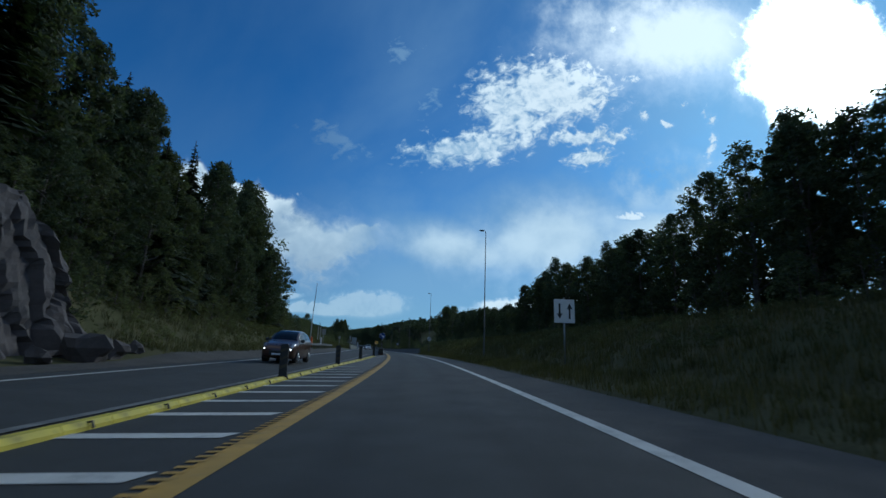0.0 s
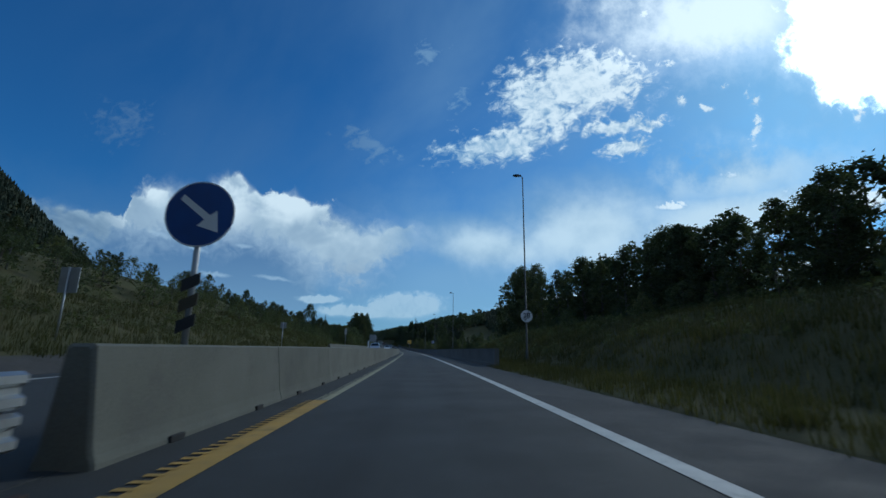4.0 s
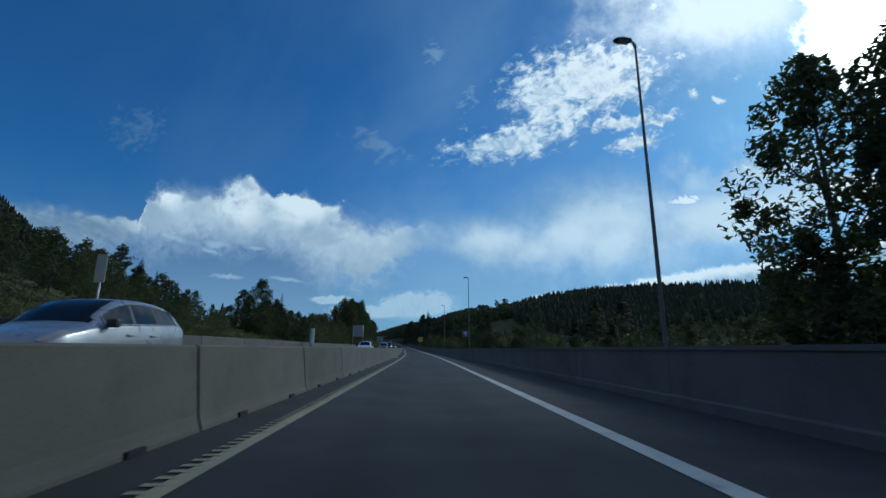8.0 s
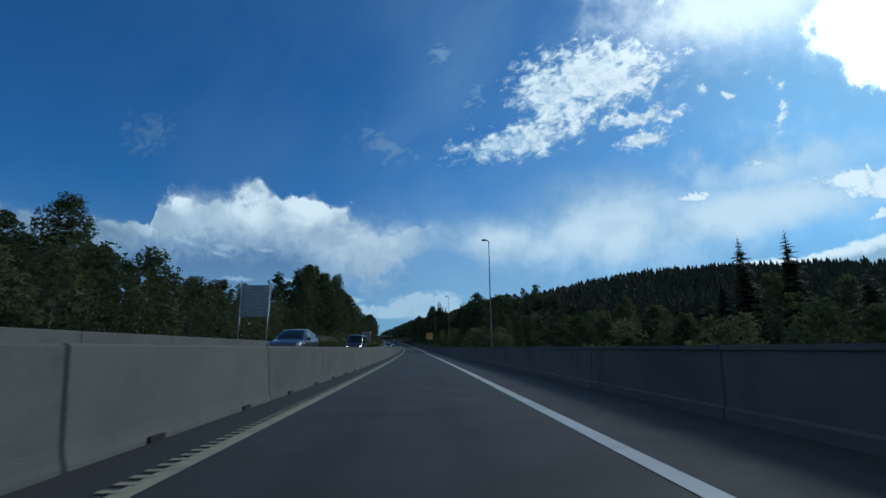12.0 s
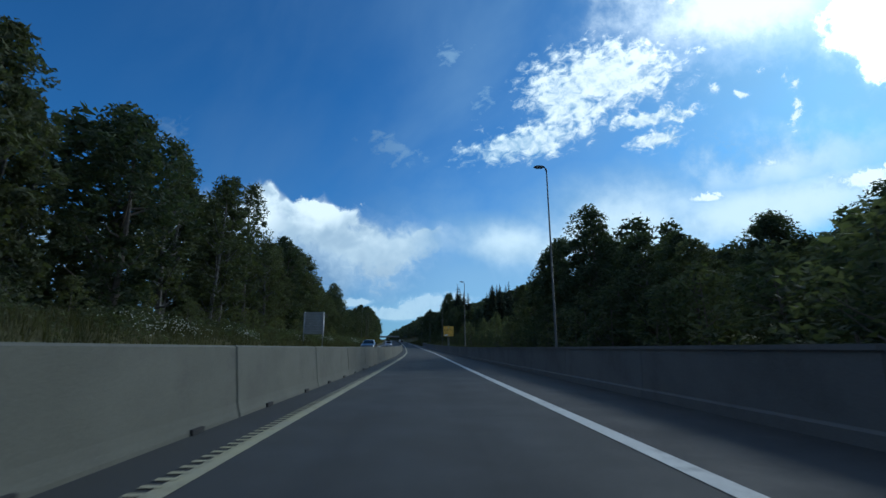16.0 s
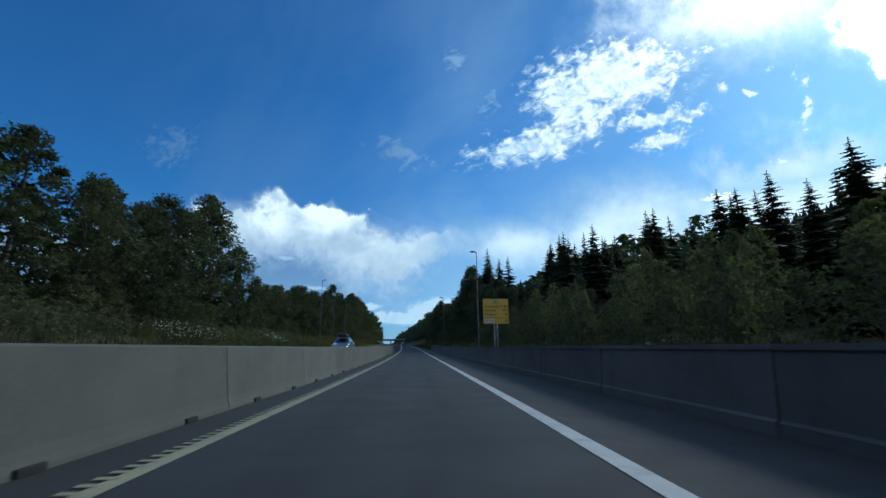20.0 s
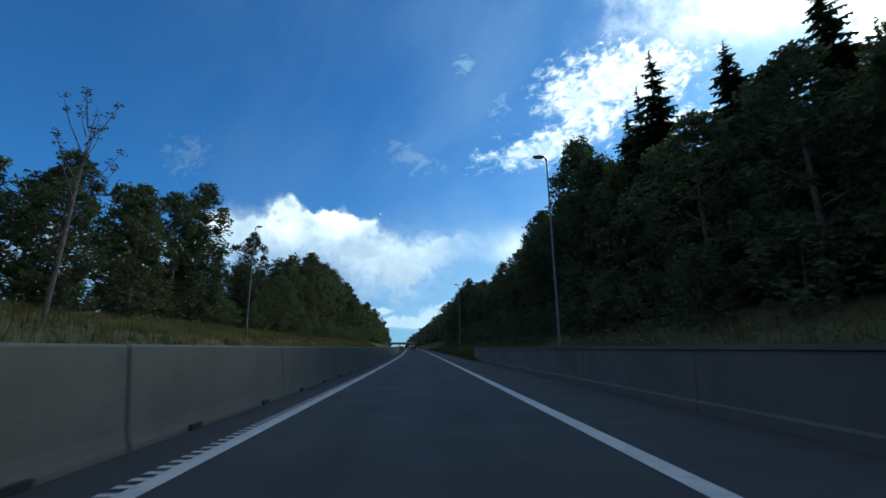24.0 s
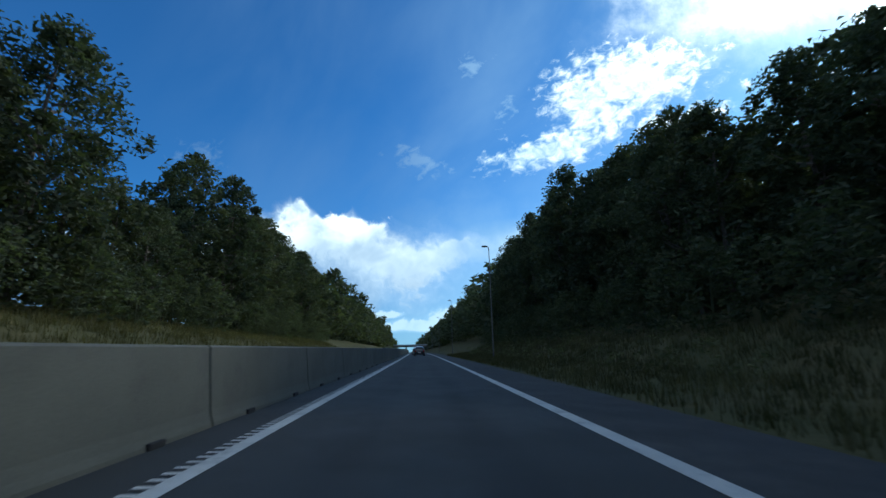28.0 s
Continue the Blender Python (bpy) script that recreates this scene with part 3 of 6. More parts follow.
# ---- ground ----
# height of the land beside the road, over it: stations along s, each with (u, height) to the left and to the right
LAND = [
    (-120, [(-12, 0), (-16.6, 0.4), (-18.8, 6.8), (-26, 9.5), (-50, 14), (-150, 20)], [(4.8, -0.03), (7.4, 0.3), (9.5, 1.3), (13.5, 2.8), (22, 3.8), (40, 5), (150, 6)]),
    (28, [(-12, 0), (-16.6, 0.4), (-18.8, 6.8), (-26, 9.5), (-50, 14), (-150, 20)], [(4.8, -0.03), (7.4, 0.3), (9.5, 1.3), (13.5, 2.8), (22, 3.8), (40, 5), (150, 6)]),
    (34, [(-12, 0.2), (-15, 0.8), (-18, 2.6), (-27, 7.5), (-50, 13), (-150, 20)], [(4.8, -0.03), (7.4, 0.3), (9.5, 1.4), (13.5, 2.9), (22, 3.8), (40, 4), (150, 5)]),
    (90, [(-12, 0.2), (-15, 1.0), (-20, 2.9), (-27, 6.2), (-50, 11), (-150, 14)], [(4.8, -0.03), (7.4, 0.25), (9.5, 1.6), (13, 3.0), (22, 3.5), (40, 3), (150, 2)]),
    (140, [(-12, 0), (-15, 1.0), (-20, 3.2), (-28, 7.0), (-50, 12.5), (-150, 16)], [(5.8, -0.2), (7.4, 0.2), (9.5, 1.5), (13, 3.0), (22, 2.8), (40, -1), (150, 0)]),
    (176, [(-12, 0), (-15, 0.8), (-20, 2.6), (-28, 5.8), (-50, 11), (-150, 12)], [(5.8, -0.6), (9, -1), (14, -1.5), (22, -2), (40, -5), (150, -2)]),
    (208, [(-12, 0), (-15, 0.2), (-20, 1.4), (-28, 3.6), (-50, 7.5), (-150, 9)], [(5.8, -1.5), (9, -3.5), (14, -5), (22, -6), (40, -7), (150, -2)]),
    (264, [(-12, 0), (-15, -0.3), (-20, -0.2), (-28, 1), (-50, 4.5), (-150, 7)], [(5.8, -1.2), (9, -2.5), (14, -4), (22, -5), (40, -6), (150, 2)]),
    (292, [(-11.5, 0), (-12.6, 0.5), (-14, 1.25), (-16, 1.7), (-20, 2.1), (-28, 2.4), (-50, 3), (-150, 5)], [(5.8, -0.6), (9, -0.5), (14, 0.2), (22, 0), (40, -2), (150, 6)]),
    (357, [(-11.5, 0), (-14, 1.2), (-20, 2.1), (-28, 2.5), (-50, 3), (-150, 5)], [(5.8, -0.3), (9, 0.1), (14, 0.8), (22, 1), (40, 2), (150, 12)]),
    (422, [(-11.5, 0), (-14, 1.0), (-20, 2.4), (-28, 3), (-50, 4), (-150, 6)], [(5.8, -0.2), (9, 0.2), (14, 0.9), (22, 2), (40, 5), (150, 20)]),
    (455, [(-11.5, 0), (-14, 1.4), (-20, 3.0), (-28, 3.5), (-50, 4), (-150, 6)], [(4.8, -0.05), (5.6, 0.0), (9, 0.4), (14, 2.4), (22, 5), (40, 9), (150, 24)]),
    (900, [(-11.5, 0), (-14, 1.2), (-20, 2.6), (-28, 3.5), (-50, 5), (-150, 8)], [(4.8, -0.05), (5.6, 0.0), (9, 0.5), (14, 2.6), (22, 5), (40, 9), (150, 20)]),
    (3200, [(-11.5, 0), (-14, 1.2), (-20, 2), (-28, 3), (-50, 5), (-150, 8)], [(5.8, -0.1), (9, 0.5), (14, 2), (22, 3), (40, 6), (150, 10)])]


def land(s, u):
    """Height of the ground over the road's own level at (s, u)."""
    if -11.5 <= u <= 4.7:
        return -0.25
    i = max(j for j in range(len(LAND) - 1) if LAND[j][0] <= s or j == 0)
    a, b = LAND[i], LAND[i + 1]
    w = min(1, max(0, (s - a[0]) / (b[0] - a[0])))
    w = w * w * (3 - 2 * w) if b[0] - a[0] < 120 else w
    side = 1 if u < 0 else 2
    ha, hb = (float(np.interp(abs(u), [abs(p[0]) for p in r], [p[1] for p in r])) for r in (a[side], b[side]))
    h = ha + (hb - ha) * w + (rise(s) if side == 1 else 0)
    far = max(0.0, abs(u) - 13)
    h += min(1, far / 8) * 0.5 * noise.noise((s * 0.12, u * 0.12, 0)) + min(1, far / 60) * 3 * noise.noise((s * 0.012, u * 0.012, 5))
    # wooded ridges: beyond the valley to the right, far ahead and far to the left
    h += 25 * math.exp(-((s - 610) / 230) ** 2) * min(1, max(0, (u - 40) / 150)) + 20 * math.exp(-((s - 250) / 300) ** 2) * min(1, max(0, (u - 230) / 200))
    h += 22 * min(1, max(0, (s - 1250) / 700)) * min(1, max(0, (abs(u) - 12) / 60))
    h += 14 * min(1, max(0, (-u - 150) / 200)) + 3.3 * math.exp(-((s - 395) / 90) ** 2) * min(1, max(0, (-u - 70) / 70))
    # the steep wooded hill beyond the fields
    h += min(190, max(0, -u - 262)) * 0.98 * math.exp(-((s - 600) / 120) ** 2)
    return h


def G(s, u, h=0.0):
    return P(s, u, land(s, u) + h)


us = sorted([-620, -420, -300, -220, -160, -120, -90, -70, -56, -46, -38, -33, -30, -28, -26, -24, -22, -20, -18.5, -17, -16, -15, -14, -13, -12, -11.4, -9, -4, 0, 4, 4.69, 4.85, 5.2, 5.8, 6.5, 7.3,
             8.2, 9, 10, 11, 12, 13, 14, 16, 18, 20, 22, 25, 28, 33, 38, 46, 56, 70, 90, 120, 160, 200, 250, 310, 400, 520, 700])
ss = list(range(-120, 0, 8)) + [4 * i for i in range(175)] + list(range(700, 1000, 12)) + list(range(1000, 3201, 60))
gv = [G(s, u) for s in ss for u in us]
nu = len(us)
gf = [(i * nu + k, i * nu + k + 1, (i + 1) * nu + k + 1, (i + 1) * nu + k) for i in range(len(ss) - 1) for k in range(nu - 1)]
# the sheet goes on to the horizon all round
edge = [i * nu + nu - 1 for i in range(len(ss))] + [(len(ss) - 1) * nu + k for k in range(nu - 2, -1, -1)] + [i * nu for i in range(len(ss) - 2, -1, -1)] + list(range(1, nu - 1))
mid = Vector((0, 1200, 0))
base = len(gv)
for i in edge:
    d = Vector((gv[i].x - mid.x, gv[i].y - mid.y, 0)).normalized()
    gv.append(Vector((mid.x + d.x * 4200, mid.y + d.y * 4200, 6)))
ne = len(edge)
gf += [(edge[j], base + j, base + (j + 1) % ne, edge[(j + 1) % ne]) for j in range(ne)]
tagged(new("ground", mesh("ground", gv, gf, GRASS_GROUND, True)), "rough grassy ground and embankments beside the road", "ground", kind="structure")

# ---- road ----
END = 1150


def inner(s):
    """The inner edge of the opposite carriageway: level with ours beside the island, raised behind the barrier."""
    return rise(s) * min(1.0, max(0.0, (s - 86) / 20))


tagged(new("road", ribbon("road", [(-3.45, -0.3), (-3.45, 0), (-2.2, 0), (2.6, 0), (2.6, -0.3)], -60, END, 3, ASPHALT)), "dark grey asphalt carriageway with worn wheel tracks", "road", kind="structure")
tagged(new("road_shoulder", ribbon("road_shoulder", [(2.6, 0), (lambda s: 5.4 if 112 < s < 474 else 4.8, -0.02), (lambda s: 5.5 if 112 < s < 474 else 4.9, -0.3)], -60, END, 3, SHOULDER)), "grey asphalt hard shoulder with gravel edge", "shoulder", kind="structure")
tagged(new("road_opposite", ribbon("road_opposite", [(-11.6, lambda s: rise(s) - 0.3), (-11.5, rise), (-8.0, rise), (-5.05, inner), (-3.47, inner), (-3.45, 0)], -60, END, 3, ASPHALT)), "dark grey asphalt of the opposite carriageway", "road", kind="structure")
LINES = [("edge_line", 2.42, 2.68, -60, END, WHITE_LINE, "white painted edge line"), ("outer_edge_line", -10.2, -9.98, -60, END, WHITE_LINE, "white painted edge line of the opposite carriageway"),
         ("centre_line", -2.42, -2.1, -60, 92, YELLOW_LINE, "broad orange-yellow painted line"), ("centre_line", -2.28, -2.08, 92, 430, PALE_LINE, "faded yellow painted line"),
         ("centre_line", -2.28, -2.08, 430, END, WHITE_LINE, "white painted line beside the barrier"), ("island_line", -5.75, -5.5, -60, 84, WORN_LINE, "worn white painted line of the island")]
for name, a, b, s0, s1, mat, text in LINES:
    over = (lambda s: rise(s) + 0.008) if a < -6 else (lambda s: inner(s) + 0.19 * (rise(s) - inner(s)) + 0.016) if a < -5 else 0.008
    tagged(new(name, ribbon(name, [(a, over), (b, over)], s0, s1, 3, mat)), text, "road marking", kind="structure")
tagged(new("lane_line", ribbon("lane_line", [(-7.9, lambda s: rise(s) + 0.008), (-7.75, lambda s: rise(s) + 0.008)], 120, END, 3, WHITE_LINE)), "white painted lane line", "road marking", kind="structure")
for s0, s1, mat in ((-2, 92, YELLOW_LINE), (92, 430, PALE_LINE), (430, 620, WHITE_LINE)):
    g = Geo()
    for s in np.arange(s0, s1, 0.22):
        w = -2.56 if s < 92 else -2.42
        a = [P(s, w, 0.013), P(s, w + 0.2, 0.013), P(s + 0.09, w + 0.2, 0.013), P(s + 0.09, w, 0.013)]
        g.add(a, [(0, 1, 2, 3)])
    tagged(new("rumble_marks", g.out("rumble_marks", mat)), "raised rumble marks across the painted line", "road marking", kind="stuff")
def kerb_u(s):
    return -4.25 - 0.75 * min(1, max(0, (66 - s) / 30))


for i in range(42):
    s = -6 + 2.0 * i
    left = kerb_u(s) + (0.15 if s < 70 else -0.45)
    bar = mesh("hatch_bar", [P(s - 0.17, left, 0.010), P(s - 0.17, -2.75, 0.010), P(s + 0.17, -2.62, 0.010), P(s + 0.17, left, 0.010)], [(0, 1, 2, 3)], WHITE_LINE)
    tagged(new("hatch_bar", bar), "white painted bar of the traffic island", "road marking", "hatch bars of the island", "structure")


tagged(new("gravel_verge", ribbon("gravel_verge", [(-13.1, lambda s: land(s, -13.1) + 0.03), (-12.3, lambda s: land(s, -12.3) + 0.05), (-11.45, lambda s: rise(s) + 0.006)], -60, 126, 1.5, GRAVEL)), "dark brown gravel verge beside the opposite carriageway", "verge", kind="structure")


# ---- barriers ----
def barrier_mesh(name, length, height, foot, top, mat, notch=True):
    """One concrete element, its road side towards +x: a sloped foot, a battered face, bevelled ends and lifting notches under it."""
    outline = [(foot / 2, 0), (foot / 2 - 0.005, 0.05), (foot / 2 - 0.035, 0.13), (foot / 2 - 0.062, 0.24), (top / 2 + 0.015, height - 0.03), (top / 2 - 0.02, height), (-top / 2 + 0.02, height), (-top / 2 - 0.015, height - 0.03), (-foot / 2 + 0.062, 0.24),
               (-foot / 2 + 0.035, 0.13), (-foot / 2 + 0.005, 0.05), (-foot / 2, 0)]
    rows = [(0.016, 0.035), (0.05, 0.0), (length - 0.05, 0.0), (length - 0.016, 0.035)]
    v, f, n = [], [], len(outline)
    for y, inset in rows:
        for x, z in outline:
            v.append((x - math.copysign(inset, x), y, max(0, z - inset * (z > 0.3))))
    for i in range(len(rows) - 1):
        f += [(i * n + k, i * n + (k + 1) % n, (i + 1) * n + (k + 1) % n, (i + 1) * n + k) for k in range(n)]
    f += [tuple(range(n - 1, -1, -1)), tuple(3 * n + k for k in range(n))]
    return mesh(name, v, f, mat)


median = thing("median_barrier", Matrix(), "row of grey precast concrete barrier elements between the carriageways", "barrier", kind="structure")
element = barrier_mesh("element", 6.0, 1.2, 0.62, 0.26, CONCRETE)
pocket = Geo().box(-0.33, -0.28, -0.17, 0.17, 0.0, 0.08, 0.012).box(0.28, 0.345, -0.17, 0.17, 0.0, 0.08, 0.012).out("foot_pocket", JOINT)
for i in range(180):
    s = 86 + 6 * i
    piece = part("element", element, median, m=F(s, -3.46))
    if s < 620:
        for y in (1.5, 4.5):
            part("foot_pocket", pocket, piece, m=pose(0, y, 0))

parapet = thing("parapet_wall", Matrix(), "dark grey concrete parapet wall along the shoulder", "wall", kind="structure")
wall_el = Geo().prism([(-0.05, -1.4), (-0.05, 0.16), (0.0, 0.2), (0.04, 1.13), (0.0, 1.13), (0.0, 1.21), (0.34, 1.21), (0.34, -1.4)], 0.01, 5.99).out("wall_panel", DARK_CONCRETE)
for i in range(60):
    part("wall_panel", wall_el, parapet, m=F(113 + 6 * i, 5.35))
# its far end swings away from the road and sinks into the bank
def flare(s):
    return 5.35 + 2.9 * max(0, (s - 473) / 24) ** 1.6


fl = ribbon("wall_end", [(flare, -0.3), (flare, 0.2), (lambda s: flare(s) + 0.05, 1.18), (lambda s: flare(s) + 0.33, 1.18), (lambda s: flare(s) + 0.36, -0.3)], 473, 497, 2, DARK_CONCRETE)
part("wall_end", fl, parapet)
part("wall_end_face", mesh("wall_end_face", [P(497, flare(497), -0.3), P(497, flare(497) + 0.36, -0.3), P(497, flare(497) + 0.33, 1.18), P(497, flare(497) + 0.05, 1.18)], [(0, 1, 2, 3)], DARK_CONCRETE), parapet)

outer = thing("outer_barrier", Matrix(), "pale concrete barrier along the far edge of the opposite carriageway", "barrier", kind="structure")
for i in range(20):
    part("element", element, outer, m=F(146 + 6 * i, -11.9, 0.55))


# ---- street lamps ----
def street_lamp(m, height, label, group):
    lamp = thing("street_lamp", m, label, "street lamp", group)
    part("pole", Geo().tube([(0, 0, -0.6), (0, 0, 1.2), (0, 0, 1.21), (0, 0, height)], [0.09, 0.085, 0.07, 0.036], 12).out("pole", LAMP_STEEL, True), lamp)
    part("base_plate", Geo().tube([(0, 0, -0.05), (0, 0, 0.12)], [0.17, 0.15], 12).out("base_plate", LAMP_STEEL), lamp)
    part("arm", Geo().tube([(0, 0, height - 0.15), (-0.05, 0, height + 0.05), (-0.16, 0, height + 0.12)], [0.045, 0.04, 0.035], 8).out("arm", LAMP_STEEL, True), lamp)
    head = Geo()
    rows = [(-0.1, 0.05, 0.03), (-0.17, 0.13, 0.07), (-0.42, 0.17, 0.10), (-0.66, 0.14, 0.08), (-0.75, 0.05, 0.03)]
    v, f, k = [], [], 10
    for x, w, t in rows:
        v += [(x, w * math.cos(2 * math.pi * j / k), height + 0.13 + t * math.sin(2 * math.pi * j / k) * (1 if j < k / 2 else 0.6)) for j in range(k)]
    f = [(i * k + j, i * k + (j + 1) % k, (i + 1) * k + (j + 1) % k, (i + 1) * k + j) for i in range(len(rows) - 1) for j in range(k)] + [tuple(range(k)), tuple(4 * k + j for j in range(k - 1, -1, -1))]
    lh = part("lamp_head", head.add(v, f).out("lamp_head", LAMP_STEEL, True), lamp)
    part("lens", Geo().box(-0.62, -0.22, -0.11, 0.11, height + 0.06, height + 0.085, 0.01).out("lens", LAMP_GLASS), lh, "clear lamp glass")
    return lamp


POSTS = [163.4, 215.8, 261.0, 311.1, 359.1, 406.1, 456.1, 508.4, 560.5, 613, 665, 717, 769, 821]
tall_lamp = street_lamp(F(54.8, 7.6, lean=False), 13.9, "very tall galvanised street lamp on the grassy verge", "lamps along the road")
copy_thing(tall_lamp, F(112.7, 7.6, lean=False))
first = street_lamp(F(POSTS[0] + 0.9, 7.15, lean=False), 11.4, "tall galvanised street lamp standing beside the road", "lamps along the road")
for s in POSTS[1:]:
    copy_thing(first, F(s + 0.9, 7.15, lean=False))
left_lamp = street_lamp(Matrix.Translation(G(446, -17.2)) @ Matrix.Rotation(math.pi, 4, "Z"), 11.0, "tall galvanised street lamp on the grassy bank", "lamps on the bank")
copy_thing(left_lamp, Matrix.Translation(G(481, -17.2)) @ Matrix.Rotation(math.pi, 4, "Z"))


# ---- trees ----
rng = np.random.default_rng(7)


def leaf_cloud(centres, radii, count, size, flat=0.7, droop=0.0):
    """Many small bent leaf sprays scattered round the centres: vertices and faces."""
    n = len(centres)
    pick = rng.integers(0, n, count)
    c = np.array(centres)[pick]
    r = np.array(radii)[pick][:, None]
    d = rng.normal(size=(count, 3))
    d /= np.linalg.norm(d, axis=1, keepdims=True)
    p = c + d * r * rng.uniform(0.45, 1.0, (count, 1)) * np.array([1, 1, flat])
    a = rng.normal(size=(count, 3))
    a[:, 2] = a[:, 2] * 0.5 - droop
    a /= np.linalg.norm(a, axis=1, keepdims=True)
    b = np.cross(a, rng.normal(size=(count, 3)))
    b /= np.linalg.norm(b, axis=1, keepdims=True)
    k = np.cross(a, b)
    s = size * rng.uniform(0.6, 1.35, (count, 1))
    v = np.stack([p - a * s, p + b * s * 0.75 + k * s * 0.2, p + a * s], axis=1).reshape(-1, 3)
    i = np.arange(count)[:, None] * 3
    return v.tolist(), (i + np.array([0, 1, 2])).tolist()


def broadleaf(H, R, base, count, size, slim=1.0, clumps=46):
    """Trunk with limbs, and a crown of leaf sprays hung in clumps at the limbs' ends."""
    g = Geo()
    bend = [Vector((0.02 * H * math.sin(3 * z + R), 0.02 * H * math.cos(2.3 * z + H), H * z)) for z in (0, 0.15, 0.35, 0.55, 0.75, 0.95)]
    g.tube([bend[0] - Vector((0, 0, 0.8))] + bend, [0.02 * H * q for q in (1.0, 0.85, 0.7, 0.55, 0.4, 0.25, 0.08)], 7)
    cs, rs = [], []
    for i in range(clumps):
        z = base + (1 - base) * ((i + rng.uniform(0, 1)) / clumps)
        q = (z - base) / (1 - base)
        w = R * (math.sin(math.pi * min(1, 0.12 + 0.9 * q) ** slim) ** 0.7 * 0.95 + 0.08)
        ang = 2.4 * i + rng.uniform(-0.5, 0.5)
        dist = w * math.sqrt(rng.uniform(0.08, 1.0)) * (1.14 if rng.uniform() < 0.22 else 0.92)
        zt = H * (z * 0.96 + 0.02)
        root = Vector((0, 0, max(0.12 * H, zt - dist * rng.uniform(0.5, 1.1))))
        end = Vector((math.cos(ang) * dist, math.sin(ang) * dist, zt))
        if i % 3 == 0:
            g.tube([root, root.lerp(end, 0.45) + Vector((0, 0, -0.02 * H)), root.lerp(end, 0.85)], [0.007 * H, 0.004 * H, 0.0015 * H], 4, False)
        cs.append(tuple(end))
        rs.append(R * rng.uniform(0.13, 0.4))
    v, f = leaf_cloud(cs, rs, count, size)
    return g, v, f


def spruce(H, R, tiers, base=0.06):
    """A tapered trunk and whorls of drooping boughs, each a spine with ragged side sprays."""
    g = Geo().tube([(0, 0, -0.6), (0, 0, 0.5 * H), (0, 0, H)], [0.016 * H, 0.009 * H, 0.002 * H], 6)
    v, f = [], []
    for i in range(tiers):
        q = i / (tiers - 1)
        z = H * (base + (0.985 - base) * q ** 0.92)
        reach = R * (1 - q) ** 0.8 * rng.uniform(0.75, 1.12) + 0.12
        n = 10 if q < 0.7 else 7
        for j in range(n):
            ang = 2 * math.pi * (j + 0.5 * (i % 2) + rng.uniform(-0.25, 0.25)) / n
            L = reach * rng.uniform(0.45, 1.2)
            d = Vector((math.cos(ang), math.sin(ang), 0))
            t = Vector((-d.y, d.x, 0))
            z = H * (base + (0.985 - base) * q ** 0.92) + rng.uniform(-0.6, 0.6) * H / tiers
            sag = (-0.34 + 0.26 * q) * L * rng.uniform(0.6, 1.3)
            steps = 4
            for m in range(steps):
                a0, a1 = m / steps, (m + 1.5) / steps
                c0 = d * (L * a0) + Vector((0, 0, z + sag * a0 ** 1.5))
                c1 = d * (L * min(1.05, a1)) + Vector((0, 0, z + sag * min(1.05, a1) ** 1.5 - 0.03 * L))
                w = L * 0.46 * (1.1 - a0) * rng.uniform(0.7, 1.2)
                dz = Vector((0, 0, -0.35 * w))
                o = len(v)
                v += [tuple(c0), tuple(c1 * 0.6 + c0 * 0.4 + t * w + dz), tuple(c1), tuple(c1 * 0.6 + c0 * 0.4 - t * w + dz)]
                f += [(o, o + 1, o + 2), (o, o + 2, o + 3)]
    return g, v, f


def tree_thing(name, label, category, made, bark, leaf, group):
    g, v, f = made
    tree = thing(name, pose(0, 0, -200), label, category, group)
    part("trunk", g.out("trunk", bark), tree)
    part("crown", mesh("crown", v, f, leaf), tree)
    return tree


ALDER = [tree_thing("broadleaf_tree", "dark green leafy deciduous tree in full summer leaf", "tree", broadleaf(12.0, 2.6 + 0.3 * k, 0.02, 9000, 0.172, 0.85 + 0.12 * k, 80), BARK, LEAF, "roadside trees") for k in range(4)]
BEHIND = [tree_thing("broadleaf_tree", "dark green leafy deciduous tree behind the front row", "tree", broadleaf(12.0, 2.9 + 0.3 * k, 0.05, 1800, 0.32, 0.9, 50), BARK, LEAF, "trees behind") for k in range(2)]
BIRCH = [tree_thing("birch_tree", "slender birch with an airy crown and pale bark", "tree", broadleaf(12.0, 1.9 + 0.25 * k, 0.16, 5600, 0.145, 0.8, 70), BIRCH_BARK, LEAF, "roadside trees") for k in range(3)]
SPRUCE = [tree_thing("spruce_tree", "dark green spruce with drooping boughs", "tree", spruce(12.0, 2.6 + 0.3 * k, 36 + 2 * k), BARK, NEEDLE, "spruces") for k in range(3)]
SHRUB = [tree_thing("shrub", "light green leafy roadside shrub", "shrub", broadleaf(4.0, 1.7 + 0.2 * k, 0.02, 1150, 0.135, 0.8, 40), BARK, LEAF_LIGHT, "roadside shrubs") for k in range(2)]
SHRUB += [tree_thing("shrub", "dark green leafy roadside shrub", "shrub", broadleaf(4.0, 1.9, 0.02, 1150, 0.135, 0.9, 40), BARK, LEAF, "roadside shrubs")]
NATURAL = {id(t): 4.0 for t in SHRUB}
used = set()
gathered = None      # while a list, plant() gathers trees for one joined wood


